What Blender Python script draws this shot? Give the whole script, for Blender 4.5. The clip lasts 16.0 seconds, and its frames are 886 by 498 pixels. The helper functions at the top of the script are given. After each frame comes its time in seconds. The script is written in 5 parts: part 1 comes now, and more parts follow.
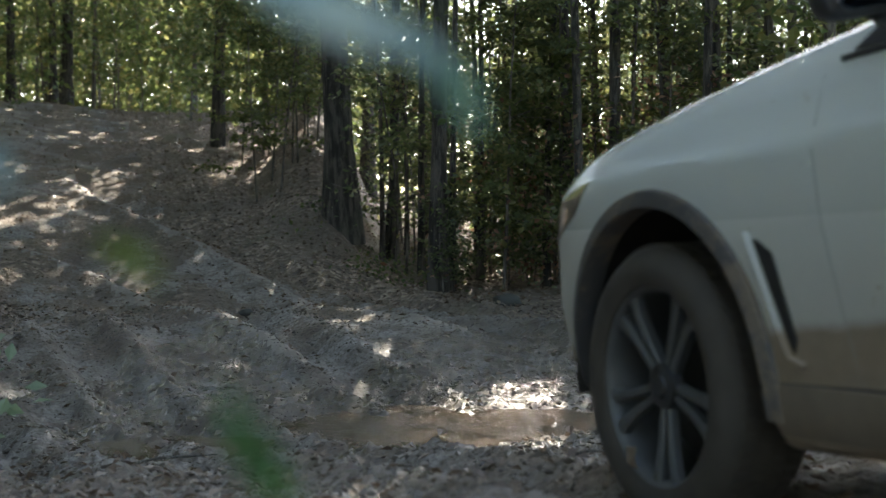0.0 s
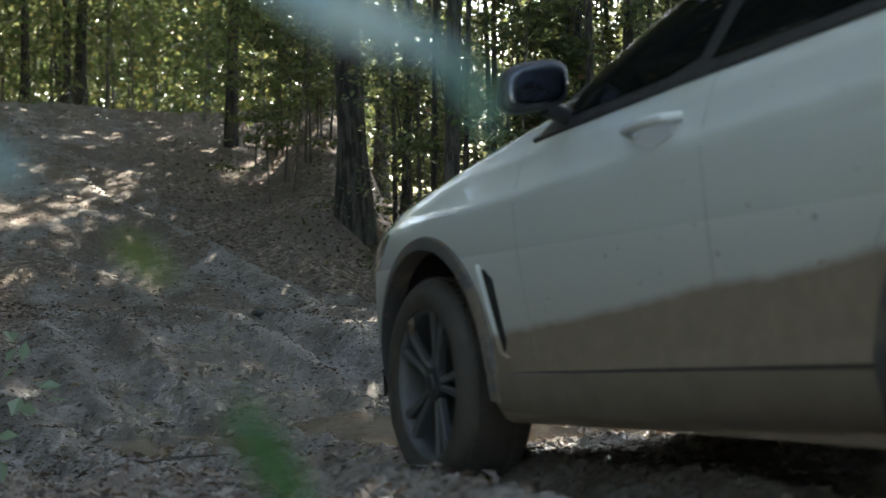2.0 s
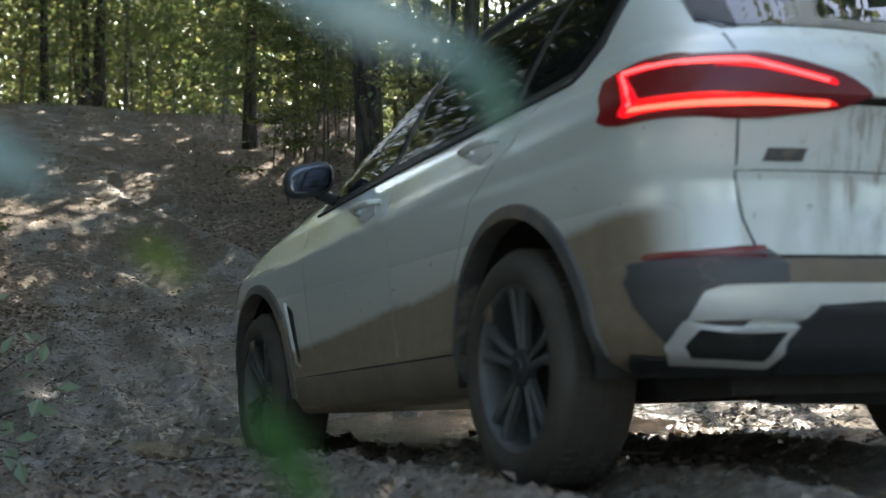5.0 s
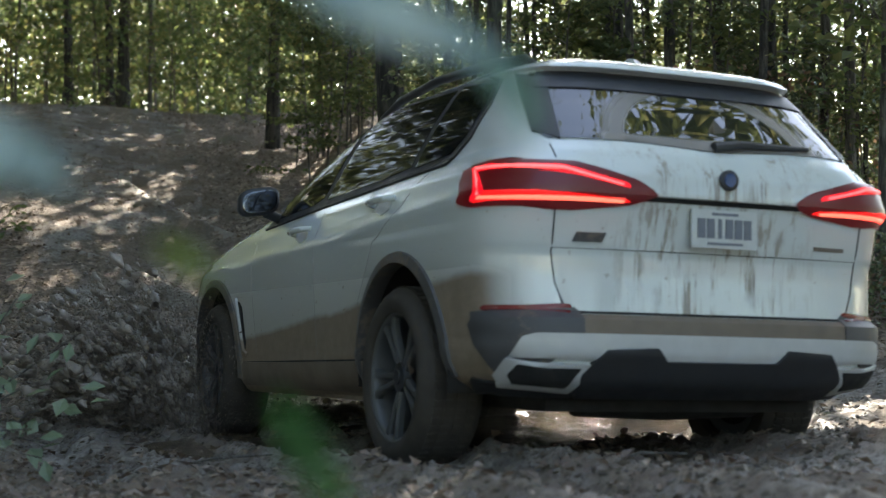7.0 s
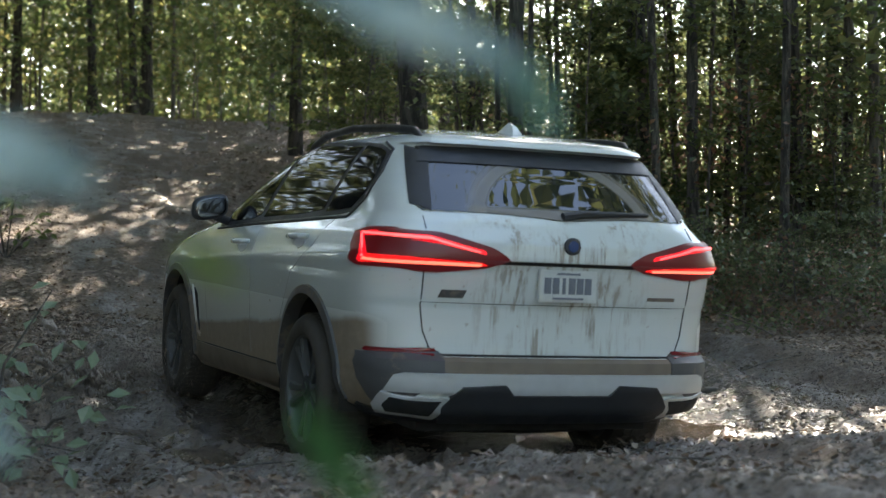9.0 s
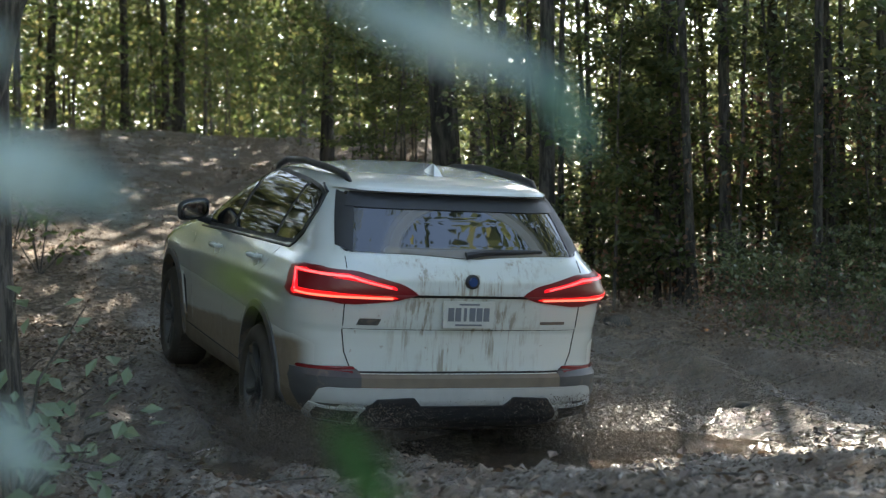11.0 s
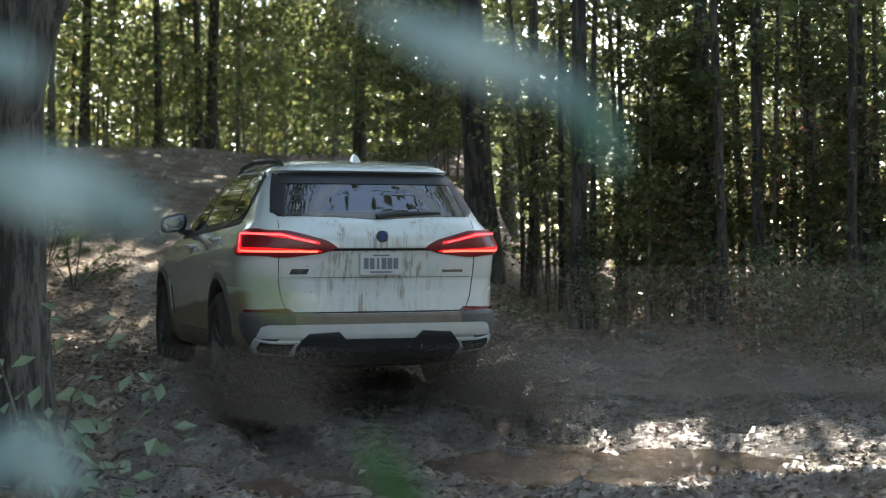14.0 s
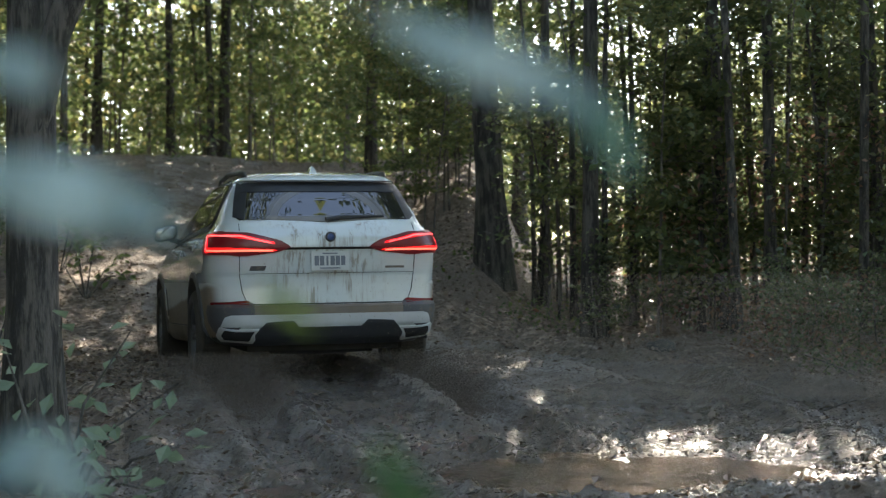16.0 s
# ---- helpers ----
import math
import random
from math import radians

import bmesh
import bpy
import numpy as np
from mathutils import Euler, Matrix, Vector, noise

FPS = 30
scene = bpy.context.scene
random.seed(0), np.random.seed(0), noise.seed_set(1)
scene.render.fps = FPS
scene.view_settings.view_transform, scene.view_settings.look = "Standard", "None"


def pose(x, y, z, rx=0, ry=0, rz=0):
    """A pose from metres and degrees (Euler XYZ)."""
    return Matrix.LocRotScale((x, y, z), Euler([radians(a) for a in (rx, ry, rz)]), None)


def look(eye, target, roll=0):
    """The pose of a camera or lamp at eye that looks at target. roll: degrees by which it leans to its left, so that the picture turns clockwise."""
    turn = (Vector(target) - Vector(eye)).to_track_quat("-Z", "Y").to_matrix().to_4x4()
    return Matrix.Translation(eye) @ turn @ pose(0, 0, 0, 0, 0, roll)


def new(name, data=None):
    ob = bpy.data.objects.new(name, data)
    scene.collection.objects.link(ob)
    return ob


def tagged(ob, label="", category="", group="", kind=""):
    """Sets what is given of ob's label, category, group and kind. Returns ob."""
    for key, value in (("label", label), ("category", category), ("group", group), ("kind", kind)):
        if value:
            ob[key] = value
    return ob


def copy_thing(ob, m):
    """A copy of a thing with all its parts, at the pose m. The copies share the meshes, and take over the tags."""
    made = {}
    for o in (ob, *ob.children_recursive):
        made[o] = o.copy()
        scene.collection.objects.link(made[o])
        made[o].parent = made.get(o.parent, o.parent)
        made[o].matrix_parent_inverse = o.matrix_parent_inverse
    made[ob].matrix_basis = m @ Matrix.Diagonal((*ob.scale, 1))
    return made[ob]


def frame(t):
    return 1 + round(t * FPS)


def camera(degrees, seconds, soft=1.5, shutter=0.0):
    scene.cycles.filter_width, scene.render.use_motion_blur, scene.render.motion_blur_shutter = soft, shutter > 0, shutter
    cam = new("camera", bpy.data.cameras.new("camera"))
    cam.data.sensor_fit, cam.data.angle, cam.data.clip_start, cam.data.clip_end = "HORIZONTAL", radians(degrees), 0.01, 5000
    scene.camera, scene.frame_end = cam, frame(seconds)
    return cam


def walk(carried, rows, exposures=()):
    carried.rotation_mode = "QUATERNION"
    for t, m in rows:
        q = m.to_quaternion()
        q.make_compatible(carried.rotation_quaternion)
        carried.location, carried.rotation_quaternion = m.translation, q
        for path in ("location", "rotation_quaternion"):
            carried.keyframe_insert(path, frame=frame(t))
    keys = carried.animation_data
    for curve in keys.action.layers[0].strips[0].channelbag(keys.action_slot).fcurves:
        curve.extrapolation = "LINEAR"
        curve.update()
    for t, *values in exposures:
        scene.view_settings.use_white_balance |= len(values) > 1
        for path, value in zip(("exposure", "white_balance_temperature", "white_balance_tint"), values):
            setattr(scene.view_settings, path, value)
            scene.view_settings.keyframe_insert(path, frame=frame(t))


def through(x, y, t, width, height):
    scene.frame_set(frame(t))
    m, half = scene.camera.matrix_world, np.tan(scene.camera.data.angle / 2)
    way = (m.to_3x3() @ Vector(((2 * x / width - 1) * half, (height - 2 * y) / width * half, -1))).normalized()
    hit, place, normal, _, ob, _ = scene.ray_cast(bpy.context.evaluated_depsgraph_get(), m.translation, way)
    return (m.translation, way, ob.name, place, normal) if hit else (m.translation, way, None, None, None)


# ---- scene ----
EXPO, KELVIN, TINT = 2.62, 7250, 8
# camera on a tripod: it only pans, tilts up a little and leans
EYE = 1.0
cam = camera(32.69, 16.0, soft=1.2, shutter=0.5)
cam.data.dof.use_dof = True
cam.data.dof.focus_distance = 10.0
cam.data.dof.aperture_fstop = 3.0
# seconds, yaw, pitch, lean
CAMROWS = [
    (0.0, 0.000, 0.000, 0.000),
    (0.5, 0.122, 0.003, -0.030),
    (1.0, 0.292, 0.035, -0.059),
    (1.5, 0.399, 0.042, -0.090),
    (2.0, 0.486, 0.024, -0.126),
    (2.5, 0.578, 0.030, -0.130),
    (3.0, 0.679, 0.040, -0.095),
    (3.5, 0.767, 0.034, -0.040),
    (4.0, 0.876, 0.031, 0.019),
    (4.2, 0.916, 0.057, 0.043),
    (6.3, 1.754, 0.051, -0.035),
    (6.5, 1.837, 0.050, -0.009),
    (7.0, 2.042, 0.045, 0.056),
    (7.5, 2.206, 0.056, 0.126),
    (8.0, 2.397, 0.072, 0.202),
    (8.5, 2.594, 0.135, 0.288),
    (9.0, 2.922, 0.265, 0.367),
    (9.2, 3.053, 0.317, 0.399),
    (11.3, 4.282, 0.929, 0.526),
    (11.5, 4.385, 0.981, 0.496),
    (12.0, 4.629, 1.103, 0.413),
    (12.5, 4.827, 1.213, 0.373),
    (13.0, 5.034, 1.308, 0.423),
    (13.5, 5.209, 1.405, 0.509),
    (14.0, 5.341, 1.503, 0.562),
    (14.5, 5.461, 1.587, 0.593),
    (15.0, 5.584, 1.667, 0.579),
    (15.5, 5.678, 1.741, 0.561),
    (16.0, 5.766, 1.796, 0.520),
]
walk(cam, [(t, pose(0, 0, EYE, 90 + p, r, y)) for t, y, p, r in CAMROWS], exposures=[(0.0, EXPO, KELVIN, TINT), (16.0, EXPO, KELVIN, TINT)])

# ---- light ----
SUN_EL, SUN_AZ = 42.0, 3.5      # degrees up, and to the right of straight ahead
world = bpy.data.worlds.new("sky")
scene.world = world
world.use_nodes = True
wt = world.node_tree
sky = wt.nodes.new("ShaderNodeTexSky")
sky.sky_type, sky.sun_disc = "NISHITA", False
sky.sun_elevation, sky.sun_rotation = radians(SUN_EL), radians(SUN_AZ)
wt.nodes["Background"].inputs["Strength"].default_value = 0.15
wt.links.new(sky.outputs["Color"], wt.nodes["Background"].inputs["Color"])
sun = new("sun", bpy.data.lights.new("sun", "SUN"))
sun.data.energy, sun.data.angle, sun.data.color = 3.8, radians(0.5), (1.0, 0.95, 0.88)
sun_dir = Vector((math.sin(radians(SUN_AZ)) * math.cos(radians(SUN_EL)), math.cos(radians(SUN_AZ)) * math.cos(radians(SUN_EL)), math.sin(radians(SUN_EL))))
sun.matrix_basis = look(sun_dir * 60, (0, 0, 0))

# ---- materials ----


class Mat:
    """A small builder of node materials."""

    def __init__(self, name):
        self.m = bpy.data.materials.new(name)
        self.m.use_nodes = True
        self.t = self.m.node_tree
        self.b = self.t.nodes["Principled BSDF"]
        self.out = self.t.nodes["Material Output"]
        self.obj = self.node("ShaderNodeTexCoord").outputs["Object"]

    def node(self, kind, **kw):
        n = self.t.nodes.new(kind)
        for k, v in kw.items():
            n.inputs[k].default_value = v
        return n

    def link(self, a, b):
        self.t.links.new(a, b)

    def noise(self, scale, detail=3.0, rough=0.6, vec=None):
        n = self.node("ShaderNodeTexNoise", Scale=scale, Detail=detail, Roughness=rough)
        self.link(vec or self.obj, n.inputs["Vector"])
        return n.outputs["Fac"]

    def stretch(self, sx, sy, sz):
        n = self.node("ShaderNodeMapping")
        n.inputs["Scale"].default_value = (sx, sy, sz)
        self.link(self.obj, n.inputs["Vector"])
        return n.outputs["Vector"]

    def step(self, fac, a, b, lo=0.0, hi=1.0):
        n = self.t.nodes.new("ShaderNodeMapRange")
        n.interpolation_type = "SMOOTHSTEP"
        for i, v in ((1, a), (2, b), (3, lo), (4, hi)):
            n.inputs[i].default_value = v
        self.link(fac, n.inputs[0])
        return n.outputs[0]

    def math(self, op, a, b=0.0):
        n = self.t.nodes.new("ShaderNodeMath")
        n.operation = op
        for i, v in ((0, a), (1, b)):
            if isinstance(v, (int, float)):
                n.inputs[i].default_value = v
            else:
                self.link(v, n.inputs[i])
        return n.outputs[0]

    def mix(self, fac, a, b):
        n = self.t.nodes.new("ShaderNodeMix")
        n.data_type = "RGBA"
        for i, v in ((0, fac), (6, a), (7, b)):
            if isinstance(v, (int, float)):
                n.inputs[i].default_value = v
            elif isinstance(v, tuple):
                n.inputs[i].default_value = (*v, 1.0)
            else:
                self.link(v, n.inputs[i])
        return n.outputs[2]

    def xyz(self):
        n = self.t.nodes.new("ShaderNodeSeparateXYZ")
        self.link(self.obj, n.inputs[0])
        return n.outputs

    def bump(self, height, strength=0.3, dist=0.01):
        n = self.node("ShaderNodeBump", Strength=strength, Distance=dist)
        self.link(height, n.inputs["Height"])
        self.link(n.outputs["Normal"], self.b.inputs["Normal"])

    def put(self, **kw):
        names = dict(color="Base Color", rough="Roughness", metal="Metallic", spec="Specular IOR Level", coat="Coat Weight", coat_rough="Coat Roughness")
        for k, v in kw.items():
            i = self.b.inputs[names[k]]
            if isinstance(v, tuple):
                i.default_value = (*v, 1.0)
            elif isinstance(v, (int, float)):
                i.default_value = v
            else:
                self.link(v, i)
        return self


def plain(name, color, rough=0.5, metal=0.0, var=0.25, scale=30.0):
    """A plain surface with faint grain and a little uneven gloss."""
    m = Mat(name)
    dark = tuple(c * (1 - var) for c in color)
    m.put(color=m.mix(m.noise(scale), dark, color), metal=metal, rough=m.step(m.noise(scale * 0.3), 0.2, 0.8, rough * 0.8, min(1.0, rough * 1.2)))
    return m.m


def mud_mat():
    m = Mat("mud")
    big, mid, fine = m.noise(0.8, 4), m.noise(2.8, 6, 0.68), m.noise(26.0, 6, 0.75)
    crumb = m.node("ShaderNodeTexVoronoi", Scale=21.0)
    m.link(m.obj, crumb.inputs["Vector"])
    c = m.mix(m.step(big, 0.40, 0.60), (0.175, 0.132, 0.098), (0.30, 0.275, 0.245))
    c = m.mix(m.step(mid, 0.46, 0.62, 0, 0.8), c, (0.115, 0.085, 0.062))
    c = m.mix(m.step(fine, 0.46, 0.62, 0, 0.85), c, (0.068, 0.052, 0.039))
    c = m.mix(m.step(m.noise(70.0, 3), 0.62, 0.70, 0, 0.35), c, (0.33, 0.30, 0.26))
    x, y, z = m.xyz()
    dx, dy = m.math("MULTIPLY", m.math("SUBTRACT", x, 0.7), 0.62), m.math("MULTIPLY", m.math("SUBTRACT", y, 10.2), 0.25)
    soak = m.step(m.math("ADD", m.math("MULTIPLY", dx, dx), m.math("MULTIPLY", dy, dy)), 1.0, 0.3, 0.0, 0.30)    # a soaked swathe beside the ruts
    ex, ey = m.math("MULTIPLY", m.math("ADD", x, 1.75), 1.25), m.math("MULTIPLY", m.math("SUBTRACT", y, 10.8), 0.36)
    soak = m.math("MAXIMUM", soak, m.step(m.math("ADD", m.math("MULTIPLY", ex, ex), m.math("MULTIPLY", ey, ey)), 1.0, 0.3, 0.0, 0.26))      # and one left of them
    low = m.math("ADD", m.math("SUBTRACT", m.math("MULTIPLY", m.noise(1.1, 5), 0.62), z), soak)      # low ground is wet
    damp = m.step(low, -0.14, 0.10)
    wet = m.math("MULTIPLY", damp, m.step(m.noise(4.5, 6, 0.68), 0.41, 0.48))      # standing water in patches
    wet = m.math("MULTIPLY", wet, m.math("MINIMUM", 1.0, m.math("ADD", m.math("MULTIPLY", soak, 4.0), m.step(m.noise(1.3, 3), 0.52, 0.62, 0.0, 0.8))))
    c = m.mix(m.math("MULTIPLY", damp, 0.3), c, (0.085, 0.070, 0.056))
    # wet patches get a lifted base colour in place of sky sheen
    m.put(color=m.mix(m.math("MULTIPLY", wet, 0.7), c, (0.105, 0.093, 0.081)), rough=m.math("SUBTRACT", m.step(mid, 0.3, 0.7, 0.92, 0.80), m.math("MULTIPLY", wet, 0.74)))
    h = m.math("ADD", m.noise(15.0, 5, 0.62), m.math("MULTIPLY", crumb.outputs["Distance"], -0.25))
    h = m.math("MULTIPLY", h, m.math("SUBTRACT", 1.0, m.math("MULTIPLY", wet, 0.45)))      # water lies smooth
    m.bump(h, 0.75, 0.05)
    return m.m


def packed_mat():
    """Pale mud pressed smooth on the crowns between the ruts."""
    m = Mat("packed_mud")
    mid, fine = m.noise(3.5, 5, 0.6), m.noise(40.0, 5, 0.7)
    c = m.mix(m.step(mid, 0.35, 0.65), (0.165, 0.140, 0.115), (0.255, 0.225, 0.192))
    c = m.mix(m.step(fine, 0.50, 0.66, 0, 0.6), c, (0.12, 0.096, 0.075))
    m.put(color=c, rough=m.step(mid, 0.3, 0.7, 0.55, 0.75))
    m.bump(m.math("ADD", mid, m.math("MULTIPLY", fine, 0.4)), 0.5, 0.02)
    return m.m


def soil_mat():
    """Forest floor: a mat of broken leaves over brown soil."""
    m = Mat("leafy_soil")
    v = m.node("ShaderNodeTexVoronoi", Scale=16.0)
    m.link(m.obj, v.inputs["Vector"])
    ramp = m.node("ShaderNodeValToRGB")
    e = ramp.color_ramp.elements
    e[0].color, e[1].color = (0.085, 0.063, 0.048, 1), (0.42, 0.33, 0.25, 1)
    k = e.new(0.55)
    k.color = (0.21, 0.158, 0.118, 1)
    sep = m.t.nodes.new("ShaderNodeSeparateColor")
    m.link(v.outputs["Color"], sep.inputs[0])
    m.link(sep.outputs[0], ramp.inputs[0])
    c = m.mix(m.step(m.noise(0.8, 5), 0.35, 0.65), ramp.outputs[0], (0.155, 0.120, 0.092))
    c = m.mix(m.step(m.noise(0.5, 4), 0.58, 0.72, 0, 0.6), c, (0.105, 0.120, 0.050))
    m.put(color=c, rough=0.85)
    m.bump(m.math("ADD", v.outputs["Distance"], m.noise(30.0, 4)), 0.8, 0.04)
    return m.m


def water_mat():
    m = Mat("muddy_water")
    m.put(color=m.mix(m.noise(1.5, 4), (0.070, 0.051, 0.036), (0.048, 0.035, 0.026)), rough=0.03, spec=0.5)
    m.bump(m.noise(34.0, 3), 0.6, 0.02)
    return m.m


def bark_mat(name, a, b):
    m = Mat(name)
    ridges = m.noise(16.0, 5, 0.7, m.stretch(1.0, 1.0, 0.16))
    blot = m.noise(1.4, 4)
    c = m.mix(m.step(ridges, 0.42, 0.60), a, b)
    c = m.mix(m.step(blot, 0.5, 0.7, 0, 0.5), c, (0.09, 0.10, 0.07))
    m.put(color=c, rough=0.92)
    m.bump(ridges, 1.0, 0.03)
    return m.m


def leaf_mat(name, colors, gloss=0.38, through=0.45):
    """Thin leaves: each one its own tint, some light through them, a waxy sheen."""
    m = Mat(name)
    g = m.node("ShaderNodeNewGeometry")
    r = g.outputs["Random Per Island"]
    ramp = m.node("ShaderNodeValToRGB")
    e = ramp.color_ramp.elements
    while len(e) < len(colors):
        e.new(0.5)
    for i, c in enumerate(colors):
        e[i].position, e[i].color = i / max(1, len(colors) - 1), (*c, 1)
    m.link(r, ramp.inputs[0])
    c = m.mix(m.step(m.noise(60.0, 2), 0.3, 0.7, 0, 0.35), ramp.outputs[0], tuple(x * 0.6 for x in colors[0]))
    m.put(color=c, rough=gloss, spec=0.5)
    t = m.node("ShaderNodeBsdfTranslucent")
    glow = m.node("ShaderNodeMix")                 # light that comes through is yellower and stronger than what bounces off
    glow.data_type, glow.blend_type = "RGBA", "MULTIPLY"
    glow.inputs[0].default_value = 1.0
    m.link(ramp.outputs[0], glow.inputs[6])
    glow.inputs[7].default_value = (1.85, 1.70, 1.55, 1.0)
    m.link(glow.outputs[2], t.inputs["Color"])
    mx = m.node("ShaderNodeMixShader", Fac=through)
    m.link(m.b.outputs[0], mx.inputs[1])
    m.link(t.outputs[0], mx.inputs[2])
    m.link(mx.outputs[0], m.out.inputs["Surface"])
    return m.m


def paint_mat():
    """White paint, with dried mud low on the body and runs of it on the tailgate."""
    m = Mat("white_paint_with_mud")
    x, y, z = m.xyz()
    n = m.noise(3.0, 5, 0.6)
    top = m.math("SUBTRACT", 0.735, m.math("MULTIPLY", x, 0.080))
    line = m.math("ADD", m.math("SUBTRACT", top, z), m.math("MULTIPLY", m.math("SUBTRACT", n, 0.5), 0.07))
    side = m.math("MULTIPLY", m.step(line, -0.035, 0.025), m.step(x, -0.93, -0.75))
    # mud film, made stronger to paint the sides' shade below the crease
    film = m.math("MULTIPLY", m.step(m.math("SUBTRACT", 1.05, z), 0.0, 0.5), m.step(x, -0.9, -0.7))
    runs = m.step(m.noise(30.0, 4, 0.7, m.stretch(1, 1, 0.07)), 0.47, 0.62)
    band = m.math("MULTIPLY", m.step(m.math("ABSOLUTE", y), 0.62, 0.25), m.step(m.noise(4.2, 3), 0.42, 0.56))
    runs = m.math("MULTIPLY", m.math("MULTIPLY", runs, band), m.step(x, -0.80, -0.90))
    drops = m.step(m.noise(28.0, 2), 0.70, 0.73)
    dirt = m.math("MINIMUM", 1.0, m.math("ADD", m.math("ADD", m.math("MULTIPLY", side, 0.74), m.math("MULTIPLY", film, 0.50)), m.math("ADD", m.math("MULTIPLY", runs, 0.75), m.math("MULTIPLY", drops, 0.5))))
    mud = m.mix(m.noise(14.0, 4), (0.165, 0.125, 0.088), (0.255, 0.20, 0.145))
    m.put(color=m.mix(dirt, (0.55, 0.58, 0.555), mud), rough=m.step(dirt, 0.0, 0.8, 0.16, 0.8), coat=m.step(dirt, 0.0, 0.5, 0.8, 0.0), coat_rough=0.05)
    m.bump(m.math("MULTIPLY", m.noise(40.0, 4), dirt), 0.4, 0.006)
    return m.m


def dusty_glass_mat():
    """Dark rear glass with a dried film outside the wiper's arc."""
    m = Mat("dusty_dark_glass")
    x, y, z = m.xyz()
    dz = m.math("SUBTRACT", z, 1.27)
    r = m.math("SQRT", m.math("ADD", m.math("MULTIPLY", y, y), m.math("MULTIPLY", m.math("MULTIPLY", dz, dz), 1.9)))
    ring = m.math("MULTIPLY", m.step(r, 0.40, 0.42), m.step(r, 0.53, 0.46))
    low = m.math("MULTIPLY", m.step(z, 1.36, 1.33), m.step(m.math("ABSOLUTE", y), 0.55, 0.4))
    film = m.math("MULTIPLY", m.step(r, 0.45, 0.47), 0.006)
    d = m.math("MINIMUM", 1.0, m.math("ADD", m.math("ADD", m.math("MULTIPLY", ring, 0.24), m.math("MULTIPLY", low, 0.40)), film))
    m.put(color=m.mix(d, (0.008, 0.009, 0.010), (0.30, 0.26, 0.21)), rough=m.step(d, 0.0, 0.5, 0.015, 0.6), spec=1.0)
    m.b.inputs["IOR"].default_value = 1.5
    return m.m


def splashed_mat(name, color, clean):
    """Dark plastic with blots of dried mud; clean: how much of it is bare."""
    m = Mat(name)
    blot = m.math("ADD", m.math("MULTIPLY", m.noise(5.0, 5, 0.65), 0.8), m.math("MULTIPLY", m.noise(40.0, 4), 0.2))
    d = m.step(blot, clean - 0.06, clean + 0.08, 0.05, 0.75)
    m.put(color=m.mix(d, color, m.mix(m.noise(20.0, 4), (0.13, 0.10, 0.075), (0.22, 0.175, 0.13))), rough=m.step(d, 0.1, 0.7, 0.5, 0.85))
    m.bump(m.math("MULTIPLY", m.noise(50.0, 4), d), 0.5, 0.006)
    return m.m


def glow_mat(name, color, strength):
    m = Mat(name)
    m.put(color=color, rough=0.3)
    m.b.inputs["Emission Color"].default_value = (*color, 1)
    m.b.inputs["Emission Strength"].default_value = strength
    return m.m


MUD, SOIL, WATER, PACKED = mud_mat(), soil_mat(), water_mat(), packed_mat()
BARK = bark_mat("dark_bark", (0.022, 0.019, 0.015), (0.098, 0.084, 0.069))
BARK2 = bark_mat("grey_bark", (0.055, 0.048, 0.040), (0.165, 0.148, 0.125))
LEAF = leaf_mat("green_leaves", [(0.058, 0.078, 0.038), (0.085, 0.112, 0.050), (0.115, 0.145, 0.062), (0.18, 0.19, 0.085)], 0.26, 0.55)
LEAF_Y = leaf_mat("yellow_green_leaves", [(0.050, 0.080, 0.032), (0.078, 0.115, 0.042), (0.105, 0.138, 0.050), (0.165, 0.155, 0.062)], 0.36, 0.5)
LEAF_D = leaf_mat("dark_waxy_leaves", [(0.058, 0.080, 0.044), (0.088, 0.115, 0.060), (0.12, 0.15, 0.08), (0.20, 0.21, 0.12)], 0.2, 0.42)
LITTER = leaf_mat("dry_fallen_leaves", [(0.075, 0.052, 0.038), (0.13, 0.092, 0.066), (0.20, 0.145, 0.105), (0.34, 0.275, 0.22)], 0.5, 0.15)
# the sky's reflection is painted into this pale leaf colour
LEAF_P = leaf_mat("sky_sheen_leaf", [(0.30, 0.42, 0.43), (0.34, 0.47, 0.48)], 0.4, 0.12)
LEAF_S = leaf_mat("pale_shrub_leaves", [(0.10, 0.15, 0.09), (0.15, 0.21, 0.13), (0.22, 0.28, 0.19)], 0.35, 0.35)
LEAF_R = leaf_mat("dry_russet_leaves", [(0.07, 0.042, 0.026), (0.13, 0.075, 0.045), (0.21, 0.125, 0.08), (0.30, 0.21, 0.15)], 0.45, 0.45)
LEAF_T = leaf_mat("teal_leaf_tip", [(0.10, 0.21, 0.18), (0.12, 0.24, 0.20)], 0.4, 0.4)
LEAF_B = leaf_mat("bright_green_leaf", [(0.028, 0.095, 0.028), (0.036, 0.115, 0.034)], 0.5, 0.4)
LEAF_O = leaf_mat("olive_green_leaf", [(0.09, 0.15, 0.03), (0.12, 0.18, 0.03)], 0.5, 0.5)
PAINT, GLASS_R = paint_mat(), dusty_glass_mat()
GLASS = plain("dark_tinted_glass", (0.006, 0.007, 0.007), 0.03, var=0.1)
GLASS.node_tree.nodes["Principled BSDF"].inputs["Specular IOR Level"].default_value = 0.14
BUMPER = splashed_mat("dark_grey_plastic", (0.050, 0.051, 0.055), 0.60)
GLASS.node_tree.nodes["Principled BSDF"].inputs["IOR"].default_value = 1.3
TRIM = plain("black_plastic", (0.022, 0.023, 0.026), 0.5)
